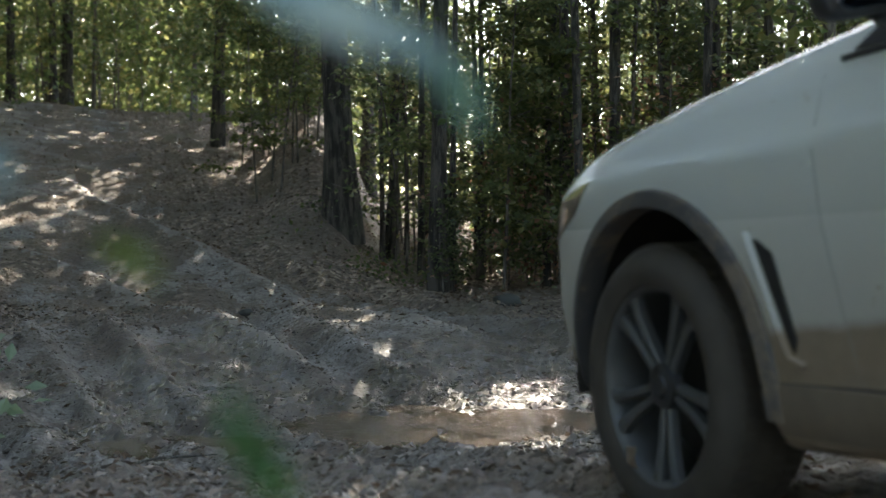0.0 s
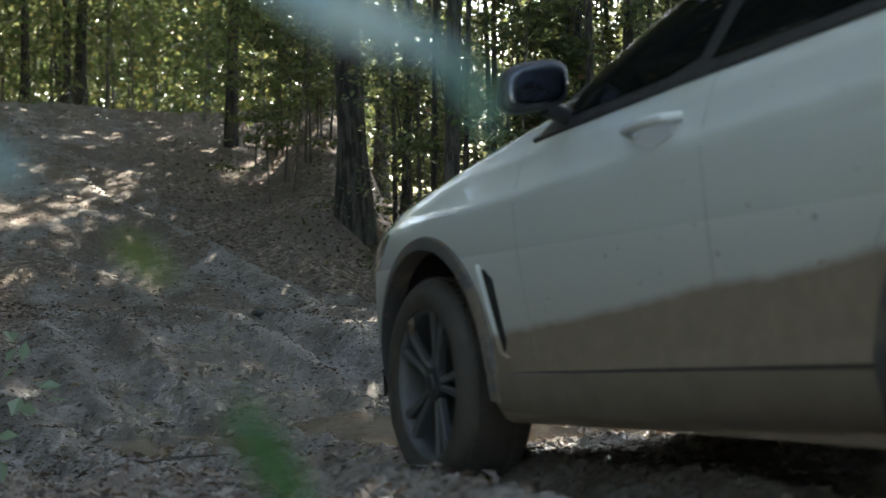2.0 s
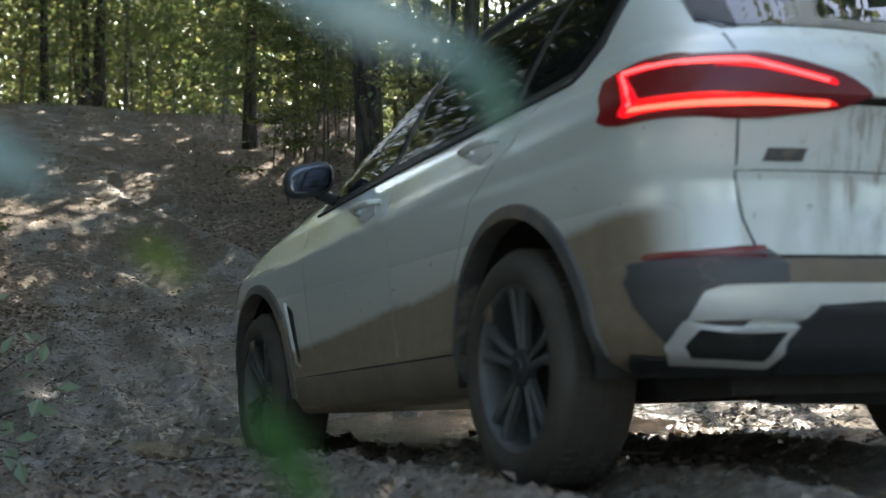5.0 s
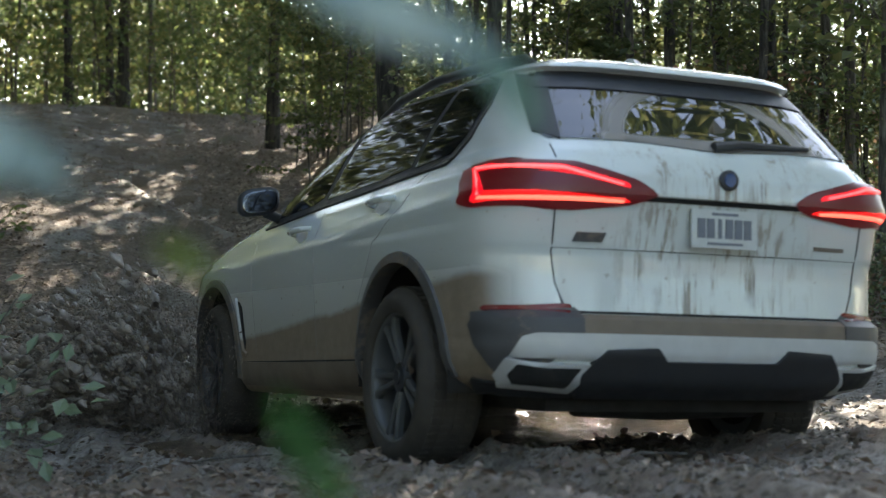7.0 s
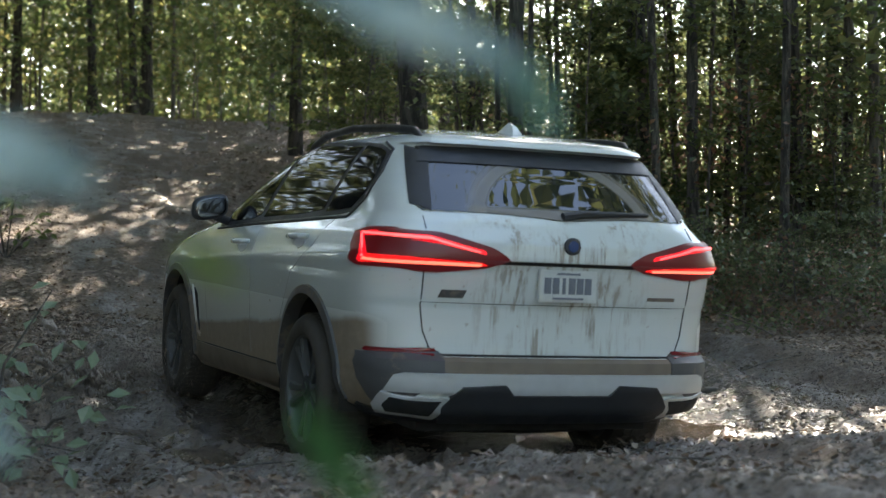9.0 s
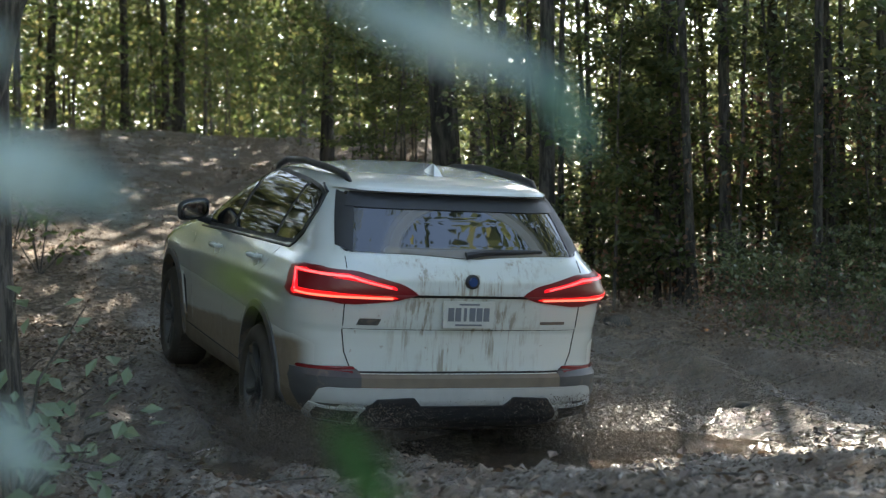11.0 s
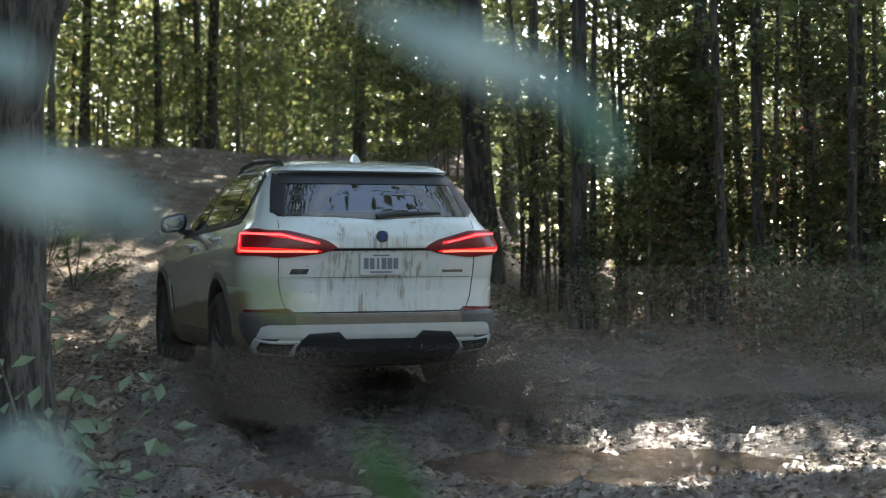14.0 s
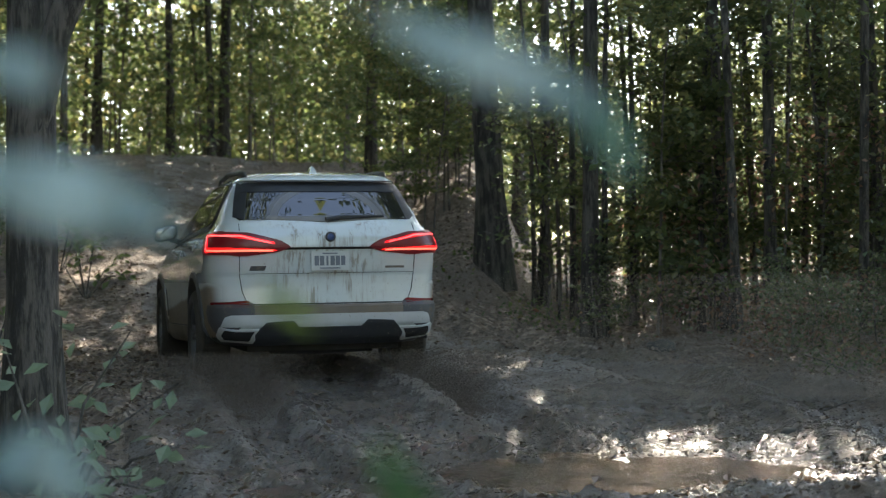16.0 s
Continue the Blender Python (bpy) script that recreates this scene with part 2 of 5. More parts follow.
GREYTRIM = splashed_mat("dusty_grey_plastic", (0.052, 0.051, 0.052), 0.53)
MUDTRIM = plain("muddy_plastic", (0.19, 0.150, 0.112), 0.8, var=0.4, scale=9.0)
SEAM = plain("dark_gap", (0.01, 0.01, 0.01), 0.8)
FAINT = plain("shadowed_gap", (0.22, 0.21, 0.19), 0.7)
SILVER = plain("satin_silver", (0.62, 0.63, 0.62), 0.35, 0.3, scale=8.0)
CHROME = plain("chrome", (0.7, 0.7, 0.7), 0.12, 1.0, var=0.1)
MIRROR = plain("dark_mirror", (0.10, 0.105, 0.115), 0.04, 1.0, var=0.1)
RUBBER = plain("muddy_rubber", (0.055, 0.046, 0.037), 0.85, var=0.5, scale=14.0)
RIM = plain("dusty_dark_alloy", (0.105, 0.108, 0.110), 0.5, 0.3, var=0.4, scale=10.0)
LAMP_RED = glow_mat("dark_red_lens", (0.06, 0.003, 0.005), 0.10)
REFLECT = plain("red_reflector", (0.17, 0.013, 0.016), 0.15, var=0.2, scale=60.0)
GLOW = glow_mat("glowing_red", (0.55, 0.004, 0.012), 0.32)
CORE = glow_mat("bright_red_light", (1.0, 0.10, 0.11), 0.40)
GLOW2 = glow_mat("glowing_deep_red", (0.65, 0.008, 0.010), 0.32)
CORE2 = glow_mat("bright_orange_light", (1.0, 0.13, 0.09), 0.45)
PLATE, INK = plain("white_plate", (0.55, 0.56, 0.53), 0.5), plain("dark_ink", (0.15, 0.16, 0.185), 0.5)
BLUE = plain("blue_enamel", (0.022, 0.055, 0.16), 0.25)
DARK = plain("dark_underbody", (0.018, 0.016, 0.014), 0.9)
SPLASHMUD = plain("flung_wet_mud", (0.34, 0.285, 0.235), 0.32, var=0.65, scale=18.0)
# one mud mist in two tones: DUST darkened for shade, HAZE paler for light
DUST = plain("shaded_mud_mist", (0.13, 0.102, 0.078), 0.8)
HAZE = plain("lit_mud_mist", (0.30, 0.25, 0.20), 0.8)
ROCK = plain("dark_stone", (0.07, 0.07, 0.06), 0.85, var=0.5, scale=9.0)
CLOD = plain("wet_mud_clods", (0.13, 0.104, 0.080), 0.45, var=0.5, scale=40.0)

# ---- building helpers ----


def mesh_ob(name, verts, faces, material, parent=None, smooth=True):
    me = bpy.data.meshes.new(name)
    me.from_pydata([tuple(v) for v in verts], [], faces)
    me.materials.append(material)
    if smooth:
        me.polygons.foreach_set("use_smooth", [True] * len(me.polygons))
    me.update()
    ob = new(name, me)
    ob.parent = parent
    return ob


def part(name, bm, material, parent, label="", smooth=True):
    me = bpy.data.meshes.new(name)
    bmesh.ops.recalc_face_normals(bm, faces=bm.faces[:])
    bm.to_mesh(me)
    bm.free()
    me.materials.append(material)
    if smooth:
        me.polygons.foreach_set("use_smooth", [True] * len(me.polygons))
        me.set_sharp_from_angle(angle=radians(40))
    ob = new(name, me)
    ob.parent = parent
    return tagged(ob, label)


def box(bm, x0, x1, y0, y1, z0, z1, bevel=0.0):
    made = bmesh.ops.create_cube(bm, size=1.0, matrix=Matrix.LocRotScale(((x0 + x1) / 2, (y0 + y1) / 2, (z0 + z1) / 2), None, (x1 - x0, y1 - y0, z1 - z0)))
    if bevel:
        edges = list({e for v in made["verts"] for e in v.link_edges})
        bmesh.ops.bevel(bm, geom=edges, offset=bevel, segments=2, affect="EDGES")
    return bm


def tube(bm, points, radii, sides=7):
    """A tube along points, closed at the ends."""
    rings, ref = [], Vector((0.31, 0.17, 0.93)).normalized()
    pts = [Vector(p) for p in points]
    for i, p in enumerate(pts):
        d = (pts[min(i + 1, len(pts) - 1)] - pts[max(i - 1, 0)]).normalized()
        a = d.cross(ref if abs(d.dot(ref)) < 0.9 else Vector((1, 0, 0))).normalized()
        b = d.cross(a)
        rings.append([bm.verts.new(p + (a * math.cos(2 * math.pi * k / sides) + b * math.sin(2 * math.pi * k / sides)) * radii[i]) for k in range(sides)])
    for r, q in zip(rings, rings[1:]):
        for k in range(sides):
            bm.faces.new((r[k], r[(k + 1) % sides], q[(k + 1) % sides], q[k]))
    bm.faces.new(rings[0][::-1])
    bm.faces.new(rings[-1])
    return bm


def lathe(bm, profile, sides=48):
    """Turns (radius, y) pairs round the y axis."""
    rings = [[bm.verts.new((r * math.cos(2 * math.pi * k / sides), y, r * math.sin(2 * math.pi * k / sides))) for k in range(sides)] for r, y in profile]
    for a, b in zip(rings, rings[1:]):
        for k in range(sides):
            bm.faces.new((a[k], a[(k + 1) % sides], b[(k + 1) % sides], b[k]))
    return bm


def sstep(a, b, v):
    t = min(1.0, max(0.0, (v - a) / (b - a)))
    return t * t * (3 - 2 * t)


# ---- ground ----
HEAD = radians(24.2)                              # the way the car drives, left of straight ahead
PROFILE_S = [-4, 0, 2.5, 3.6, 4.6, 5.6, 6.7, 7.5, 8.5, 9.4, 10.5, 11.4, 12.4, 14, 16, 20]
PROFILE_Z = [.32, .32, .32, .29, .22, .13, -.01, -.06, -.13, -.05, .09, .24, .34, .35, .36, .42]


def along(x, y):
    return -math.sin(HEAD) * x + math.cos(HEAD) * y, math.cos(HEAD) * x + math.sin(HEAD) * y - 3.08


def rough_ground(x, y):
    """Large shape of the land: a dip in the track, banks, a hill to the left ahead."""
    s, q = along(x, y)                             # q: to the right of the track's middle
    z = float(np.interp(s, PROFILE_S, PROFILE_Z))
    off = max(0.0, abs(q) - 1.6)
    z += (0.30 - z) * 0.55 * sstep(0.0, 3.5, off) if s < 12 else 0.0
    if y > 1:
        u = x / y
        left = sstep(-0.035, -0.085, u)
        slope = 0.205 * max(0.0, y - 16.0)
        slope = 0.5 * (slope + math.sqrt(slope * slope + 0.02)) - 0.07
        top = 4.15
        hill = slope if slope < top - 0.6 else top - 0.6 * math.exp(-(slope - top + 0.6) / 0.6)
        hill += 0.55 * sstep(-0.125, -0.085, u) * sstep(17, 24, y)              # bank beside the track
        hill += 0.25 * sstep(-0.21, -0.30, u) * sstep(12, 22, y)
        flat = 0.42 * sstep(15.0, 21.5, y + 9.0 * max(0.0, u)) + 0.055 * max(0.0, y - 21)
        z += left * hill + (1 - left) * flat
    d = math.hypot(x, y)
    if d > 75:
        z *= max(0.0, 1 - (d - 75) / 200)
    return z


# old ridges: way along the track, place across it, height, half width
RIDGES = (
    ((10.2, 11.8, 13.8, 16.5, 17.7, 19.5), (.55, .39, .50, .64, .32, -.6), .075, .15),
    ((11.0, 12.1, 13.7, 15.9, 17.7, 19.7, 22.0, 25.0), (2.5, 2.24, 2.10, 2.12, 1.99, 1.80, 1.38, 1.2), .085, .20),
    ((7.5, 9.0, 10.5, 12.0, 13.5), (2.6, 2.75, 3.0, 3.3, 3.7), .09, .17),
)
# the bare track's edges
EDGE_S = (0, 9, 10.5, 12.3, 14.5, 16, 17.5, 20, 22, 26.4, 34, 40)
EDGE_R = (4.6, 4.6, 4.2, 3.6, 3.2, 2.6, 2.15, 2.1, 2.0, 2.8, 3.8, 4.5)
EDGE_L = (-3.0, -2.4, -1.9, -1.4, -.7, -.7, -.8, -.6, -.2, .6, 1.2, 1.6)


def ground_z(x, y):
    z = rough_ground(x, y)
    d = math.hypot(x, y)
    s, q = along(x, y)
    z -= 0.06 * sstep(1.15, 0.5, math.hypot((x - 0.2) / 1.0, (y - 8.65) / 1.15))      # a hollow that holds water
    if d < 60:
        p = Vector((x, y, 0))
        bare = sstep(4.2, 2.4, abs(q)) * sstep(24, 15, s)
        z += 0.10 * noise.noise(p * 0.45) * (1 - bare * 0.8)
        lump = noise.noise(p * 1.7 + Vector((3, 1, 0))) * 0.030 + noise.noise(p * 5.0) * 0.020 + noise.noise(p * 11.0) * 0.014
        if d < 20:
            lump += max(0.0, noise.noise(p * 19.0)) ** 1.5 * 0.05 + max(0.0, noise.noise(p * 37.0 + Vector((7, 0, 0)))) * 0.022 - 0.008
        z += lump * (0.6 + 0.6 * sstep(4.0, 7.0, s))
        for line in (-0.86, 0.86):                 # wheel ruts, with mud pushed up beside them
            e = abs(q - line - 0.05 * math.sin(s * 1.1))
            cut = sstep(15.5, 12.5, s) * sstep(2.0, 4.0, s)
            z += cut * (-0.04 * sstep(0.22, 0.12, e) + 0.07 * math.exp(-((e - 0.33) / 0.11) ** 2))
        for rs, rq, hi, w in RIDGES:              # smooth ridges squeezed up between old ruts that swing up the hill
            if rs[0] < s < rs[-1]:
                e = q - float(np.interp(s, rs, rq))
                k = sstep(rs[0], rs[0] + 1.5, s) * sstep(rs[-1], rs[-1] - 1.5, s)
                z -= lump * 0.8 * k * math.exp(-(e / (w * 1.3)) ** 2)
                z += k * (hi * math.exp(-(e / w) ** 2) - hi * 0.9 * math.exp(-((e - w * 2.6) / (w * 1.1)) ** 2))
        for c, w in ((3.4, 0.2), (-2.2, 0.15)):          # older ruts that swing past the dip
            e = abs(q - c - 0.25 * math.sin(s * 0.45 + c))
            z += (0.05 * math.exp(-((e - w * 2.0) / 0.13) ** 2) - 0.07 * sstep(w * 1.6, w * 0.5, e)) * sstep(20, 15, s) * sstep(5, 8, s)
    return z


def build_ground():
    az = [-180 + 8 * i for i in range(19)] + list(np.arange(-26.0, 15.5, 0.16)) + [16 + 6 * i for i in range(27)]
    r = [0.02, 0.6, 1.2, 1.8, 2.3]
    while r[-1] < 30:
        r.append(r[-1] * (1.0055 if 5.5 < r[-1] < 14 else 1.0115))
    while r[-1] < 4000:
        r.append(r[-1] * 1.09)
    az = [a for a in az if a < 174]
    verts, faces = [], []
    for a in az:
        sa, ca = math.sin(radians(a)), math.cos(radians(a))
        for d in r:
            verts.append((d * sa, d * ca, ground_z(d * sa, d * ca)))
    n = len(r)
    for i in range(len(az)):
        j = (i + 1) % len(az)
        for k in range(n - 1):
            faces.append((i * n + k, j * n + k, j * n + k + 1, i * n + k + 1))
    ob = mesh_ob("ground", verts, faces, MUD)
    ob.data.materials.append(SOIL)
    ob.data.materials.append(PACKED)
    slot = []
    for f in faces:
        x, y, _ = verts[f[0]]
        s, q = along(x, y)
        w = 0.5 * noise.noise(Vector((x * 0.8, y * 0.8, 5))) + 0.25 * noise.noise(Vector((x * 4, y * 4, 9)))
        bare = np.interp(s, EDGE_S, EDGE_L) + 0.7 * w < q < np.interp(s, EDGE_S, EDGE_R) + 0.8 * w
        patchy = s < 15 or noise.noise(Vector((x * 1.3, y * 0.6, 2))) > -0.12
        if any(rs[0] + 0.5 < s < rs[-1] and abs(q + 0.12 * w - np.interp(s, rs, rq)) < wd * (0.55 + 1.6 * w) for rs, rq, hi, wd in RIDGES[:2]):
            slot.append(2)
            continue
        slot.append(0 if (bare and patchy and s < 42) or math.hypot(x, y) < 3 else 1)
    ob.data.polygons.foreach_set("material_index", slot)
    return tagged(ob, "rutted wet mud track rising to a leafy bank", "ground", kind="structure")


build_ground()


def build_puddle(name, cx, cy, rx, ry, level, label):
    """A sheet of water, its surface shaken into small ripples."""
    verts, faces = [(cx, cy, level)], []
    n, rings = 150, 44
    for i in range(1, rings + 1):
        for k in range(n):
            a = 2 * math.pi * k / n
            w = i / rings * (1 + 0.10 * math.sin(3 * a + 1) + 0.06 * math.sin(7 * a))
            x, y = cx + rx * w * math.cos(a), cy + ry * w * math.sin(a)
            stir = 0.35 + 0.65 * sstep(-0.2, 0.4, noise.noise(Vector((x * 1.3, y * 1.3, 4))))
            verts.append((x, y, level + stir * (0.022 * noise.noise(Vector((x * 7, y * 7, 1))) + 0.011 * noise.noise(Vector((x * 15, y * 15, 2))))))
    for k in range(n):
        k2 = (k + 1) % n
        faces.append((0, 1 + k, 1 + k2))
        for q in range(rings - 1):
            faces.append((1 + q * n + k, 1 + (q + 1) * n + k, 1 + (q + 1) * n + k2, 1 + q * n + k2))
    return tagged(mesh_ob(name, verts, faces, WATER), label, "puddle", kind="structure")


build_puddle("puddle_1", 0.2, 8.65, 1.2, 1.5, -0.056, "shallow puddle of brown muddy water in the ruts")
build_puddle("puddle_2", -1.30, 7.95, 0.60, 0.50, -0.045, "small brown puddle beside the wheel ruts")

# ---- the car; its own axes: x forward from the rear axle, y to its left, z up from the ground ----
Z_W = [.26, .30, .36, .44, .455, .47, .60, .80, .99, 1.02, 1.06, 1.14, 1.22, 1.28, 1.34, 1.40, 1.50, 1.60, 1.66, 1.70, 1.73, 1.75, 1.765, 1.775]
W_W = [.80, .885, .918, .932, .926, .930, .938, .944, .950, .947, .930, .902, .862, .838, .818, .797, .755, .703, .662, .610, .525, .415, .29, .14]
Z_R = [.26, .34, .40, .50, .57, .63, .645, .655, .80, .89, .90, 1.05, 1.085, 1.10, 1.18, 1.27, 1.30, 1.40, 1.50, 1.60, 1.635, 1.65, 1.68, 1.71, 1.73, 1.75, 1.765, 1.775]
X_R = [-.70, -.90, -.99, -1.035, -1.045, -1.04, -1.00, -.99, -.985, -.99, -1.00, -1.03, -1.04, -1.075, -1.070, -1.02, -.995, -.905, -.815, -.730, -.70, -.76, -.70, -.56, -.40, -.15, .08, .3]
Z_F = [.26, .40, .60, .80, .92, 1.0, 1.04, 1.10, 1.15, 1.20, 1.24, 1.27, 1.30, 1.40, 1.50, 1.60, 1.68, 1.72, 1.75, 1.765, 1.775]
X_F = [3.66, 3.86, 3.92, 3.91, 3.87, 3.78, 3.70, 3.45, 3.20, 2.90, 2.60, 2.42, 2.28, 2.00, 1.71, 1.42, 1.15, .97, .75, .62, .5]


def contour(z, n=150):
    """Left half of the body's outline at height z, from the tail's middle round the side to the nose: points and lengths along it."""
    xr, xf = float(np.interp(z, Z_R, X_R)), float(np.interp(z, Z_F, X_F))
    lr = min(0.55, 0.42 * (xf - xr))
    lf = min(0.9 if z < 1.27 else 0.6, 0.45 * (xf - xr))
    pts = []
    for i in range(n):
        t = i / (n - 1)
        if t < 0.3:
            th = (t / 0.3) * math.pi / 2
            c, s = max(0.0, math.cos(th)) ** 0.5, math.sin(th) ** 0.5
            pts.append((xr + lr - lr * c, s))
        elif t < 0.7:
            pts.append((xr + lr + (xf - lf - xr - lr) * (t - 0.3) / 0.4, 1.0))
        else:
            th = ((t - 0.7) / 0.3) * math.pi / 2
            s, c = math.sin(th) ** 0.5, max(0.0, math.cos(th)) ** 0.5
            pts.append((xf - lf + lf * s, c))
    out = []
    for x, k in pts:
        zz = z + 0.037 * (x - 1.7) if z < 1.2 else z + 0.037 * (x - 1.7) * max(0.0, 1 - (z - 1.2) / 0.1)
        w = float(np.interp(zz, Z_W, W_W))
        if 0.45 < z < 1.0:
            for c in (0.0, 2.975):                # wider over the wheels
                w += 0.012 * math.exp(-((x - c) / 0.5) ** 2)
        out.append((x, k * w))
    out = np.array(out)
    length = np.concatenate([[0], np.cumsum(np.hypot(*np.diff(out, axis=0).T))])
    return out, length


_cache = {}


def skin(a, z, side):
    """The point of the body at height z: side True: at length a forward (x); False: at the way a round from the tail's middle. a < 0 in the second: the right."""
    key = round(z, 3)
    if key not in _cache:
        _cache[key] = contour(key)
    pts, ln = _cache[key]
    if side:
        return Vector((a, float(np.interp(a, pts[:, 0], pts[:, 1])), z))
    m = abs(a)
    return Vector((float(np.interp(m, ln, pts[:, 0])), math.copysign(float(np.interp(m, ln, pts[:, 1])), a), z))


def skin_n(a, z, side):
    e = 0.012
    d = (skin(a + e, z, side) - skin(a - e, z, side)).cross(skin(a, z + e, side) - skin(a, z - e, side))
    p = skin(a, z, side)
    d.normalize()
    out = Vector((p.x - 1.2 if not side else 0.0, p.y, 0.25))
    return d if d.dot(out) > 0 else -d


def span(poly, z):
    """Where the height z cuts a polygon."""
    hit = []
    for (a0, z0), (a1, z1) in zip(poly, poly[1:] + poly[:1]):
        if (z0 - z) * (z1 - z) <= 0 and z0 != z1:
            hit.append(a0 + (a1 - a0) * (z - z0) / (z1 - z0))
    return min(hit), max(hit)


def patch(name, poly, material, parent, side=False, off=0.004, rows=10, cols=14, mirror=False, label="", depth=0.012):
    """A panel that follows the body's skin: poly lists (a, z), off its height over the skin, with its rim turned in."""
    zs = [p[1] for p in poly]
    lo, hi = min(zs), max(zs)
    e = (hi - lo) * 0.004
    grid = []
    for i in range(rows + 1):
        z = lo + e + (hi - lo - 2 * e) * i / rows
        a0, a1 = span(poly, z)
        grid.append([(a0 + (a1 - a0) * k / cols, z) for k in range(cols + 1)])
    flip = Matrix.Diagonal((1, -1, 1)) if mirror else Matrix.Identity(3)
    bm = bmesh.new()
    g = []
    for row in grid:
        g.append([bm.verts.new(flip @ (skin(a, z, side) + skin_n(a, z, side) * off)) for a, z in row])
    for i in range(rows):
        for k in range(cols):
            bm.faces.new((g[i][k], g[i][k + 1], g[i + 1][k + 1], g[i + 1][k]))
    rim = [(0, k) for k in range(cols + 1)] + [(i, cols) for i in range(1, rows + 1)] + [(rows, k) for k in range(cols - 1, -1, -1)] + [(i, 0) for i in range(rows - 1, 0, -1)]
    inner = [bm.verts.new(flip @ (skin(*grid[i][k], side) + skin_n(*grid[i][k], side) * (off - depth))) for i, k in rim]
    for j in range(len(rim)):
        j2 = (j + 1) % len(rim)
        (i, k), (i2, k2) = rim[j], rim[j2]
        bm.faces.new((g[i][k], g[i2][k2], inner[j2], inner[j]))
    return part(name, bm, material, parent, label)


def strip(name, path, width, material, parent, side=False, off=0.003, mirror=False, label=""):
    """A thin strip along a path of (a, z) on the skin."""
    flip = Matrix.Diagonal((1, -1, 1)) if mirror else Matrix.Identity(3)
    pts = []
    for (a0, z0), (a1, z1) in zip(path, path[1:]):
        n = max(2, int(math.hypot(a1 - a0, z1 - z0) / 0.05))
        pts += [(a0 + (a1 - a0) * i / n, z0 + (z1 - z0) * i / n) for i in range(n)]
    pts.append(path[-1])
    bm = bmesh.new()
    rows = []
    for i, (a, z) in enumerate(pts):
        p0, p1 = pts[max(0, i - 1)], pts[min(len(pts) - 1, i + 1)]
        t = Vector((p1[0] - p0[0], p1[1] - p0[1])).normalized() * width / 2
        row = []
        for k in (-1, -0.5, 0.5, 1):
            b, c = a - t.y * k, z + t.x * k
            row.append(bm.verts.new(flip @ (skin(b, c, side) + skin_n(b, c, side) * (off if abs(k) < 1 else -0.004))))
        rows.append(row)
    for r, q in zip(rows, rows[1:]):
        for k in range(3):
            bm.faces.new((r[k], r[k + 1], q[k + 1], q[k]))
    return part(name, bm, material, parent, label)


ARCHES = (0.0, 2.965)
ARCH_Z, ARCH_R = 0.385, 0.505


def build_shell(car):
    zs = sorted(set(list(np.arange(0.26, 1.0, 0.02)) + list(np.arange(1.0, 1.771, 0.011)) + [0.645, 0.655, 1.085, 1.775]))
    n = 260
    verts, faces = [], []
    for sgn in (1, -1):
        base = len(verts)
        for z in zs:
            pts, _ = contour(float(z), n)
            verts += [(x, sgn * y, float(z)) for x, y in pts]
        for i in range(len(zs) - 1):
            for k in range(n - 1):
                a, b, c, d = base + i * n + k, base + i * n + k + 1, base + (i + 1) * n + k + 1, base + (i + 1) * n + k
                x = (verts[a][0] + verts[c][0]) / 2
                z = (verts[a][2] + verts[c][2]) / 2
                y = abs(verts[a][1])
                if x < -0.38 and z < 0.345:       # the tail is cut away below the bumper
                    continue
                if y > 0.55 and any(math.hypot(x - q, z - ARCH_Z) < ARCH_R for q in ARCHES):
                    continue
                faces.append((a, b, c, d) if sgn < 0 else (a, d, c, b))
        faces.append(tuple(base + (len(zs) - 1) * n + k for k in range(n)))
    ob = mesh_ob("body", verts, faces, PAINT, car)
    ob.data.set_sharp_from_angle(angle=radians(32))
    return tagged(ob, "white painted body, caked with dried mud low down")


def arch_trim(car, cx, mirror):
    """A wheel arch's dark lip that follows the body."""
    bm = bmesh.new()
    flip = Matrix.Diagonal((1, -1, 1)) if mirror else Matrix.Identity(3)
    rows = []
    for i in range(57):
        a = radians(-6 + (185 if cx < 1 else 192) * i / 56)
        row = []
        for r, o in ((0.536, 0.0), (0.531, 0.012), (0.515, 0.017), (0.488, 0.020), (0.484, 0.006), (0.486, -0.06)):
            x, z = cx + r * math.cos(a), ARCH_Z + r * math.sin(a)
            p = skin(x, max(0.30, z), True)
            row.append(bm.verts.new(flip @ Vector((x, p.y + o, z))))
        rows.append(row)
    for r, q in zip(rows, rows[1:]):
        for k in range(5):
            bm.faces.new((r[k], r[k + 1], q[k + 1], q[k]))
    part("wheel_arch_trim", bm, GREYTRIM, car, "dark grey plastic wheel arch lip, dusty")
    bm = bmesh.new()
    rows = []
    for i in range(33):
        a = radians(-6 + 192 * i / 32)
        rows.append([bm.verts.new(flip @ Vector((cx + 0.51 * math.cos(a), y, ARCH_Z + 0.51 * math.sin(a)))) for y in (0.93, 0.55)])
    for r, q in zip(rows, rows[1:]):
        bm.faces.new((r[0], r[1], q[1], q[0]))
    bm.faces.new([r[1] for r in rows])
    part("wheel_house", bm, DARK, car)


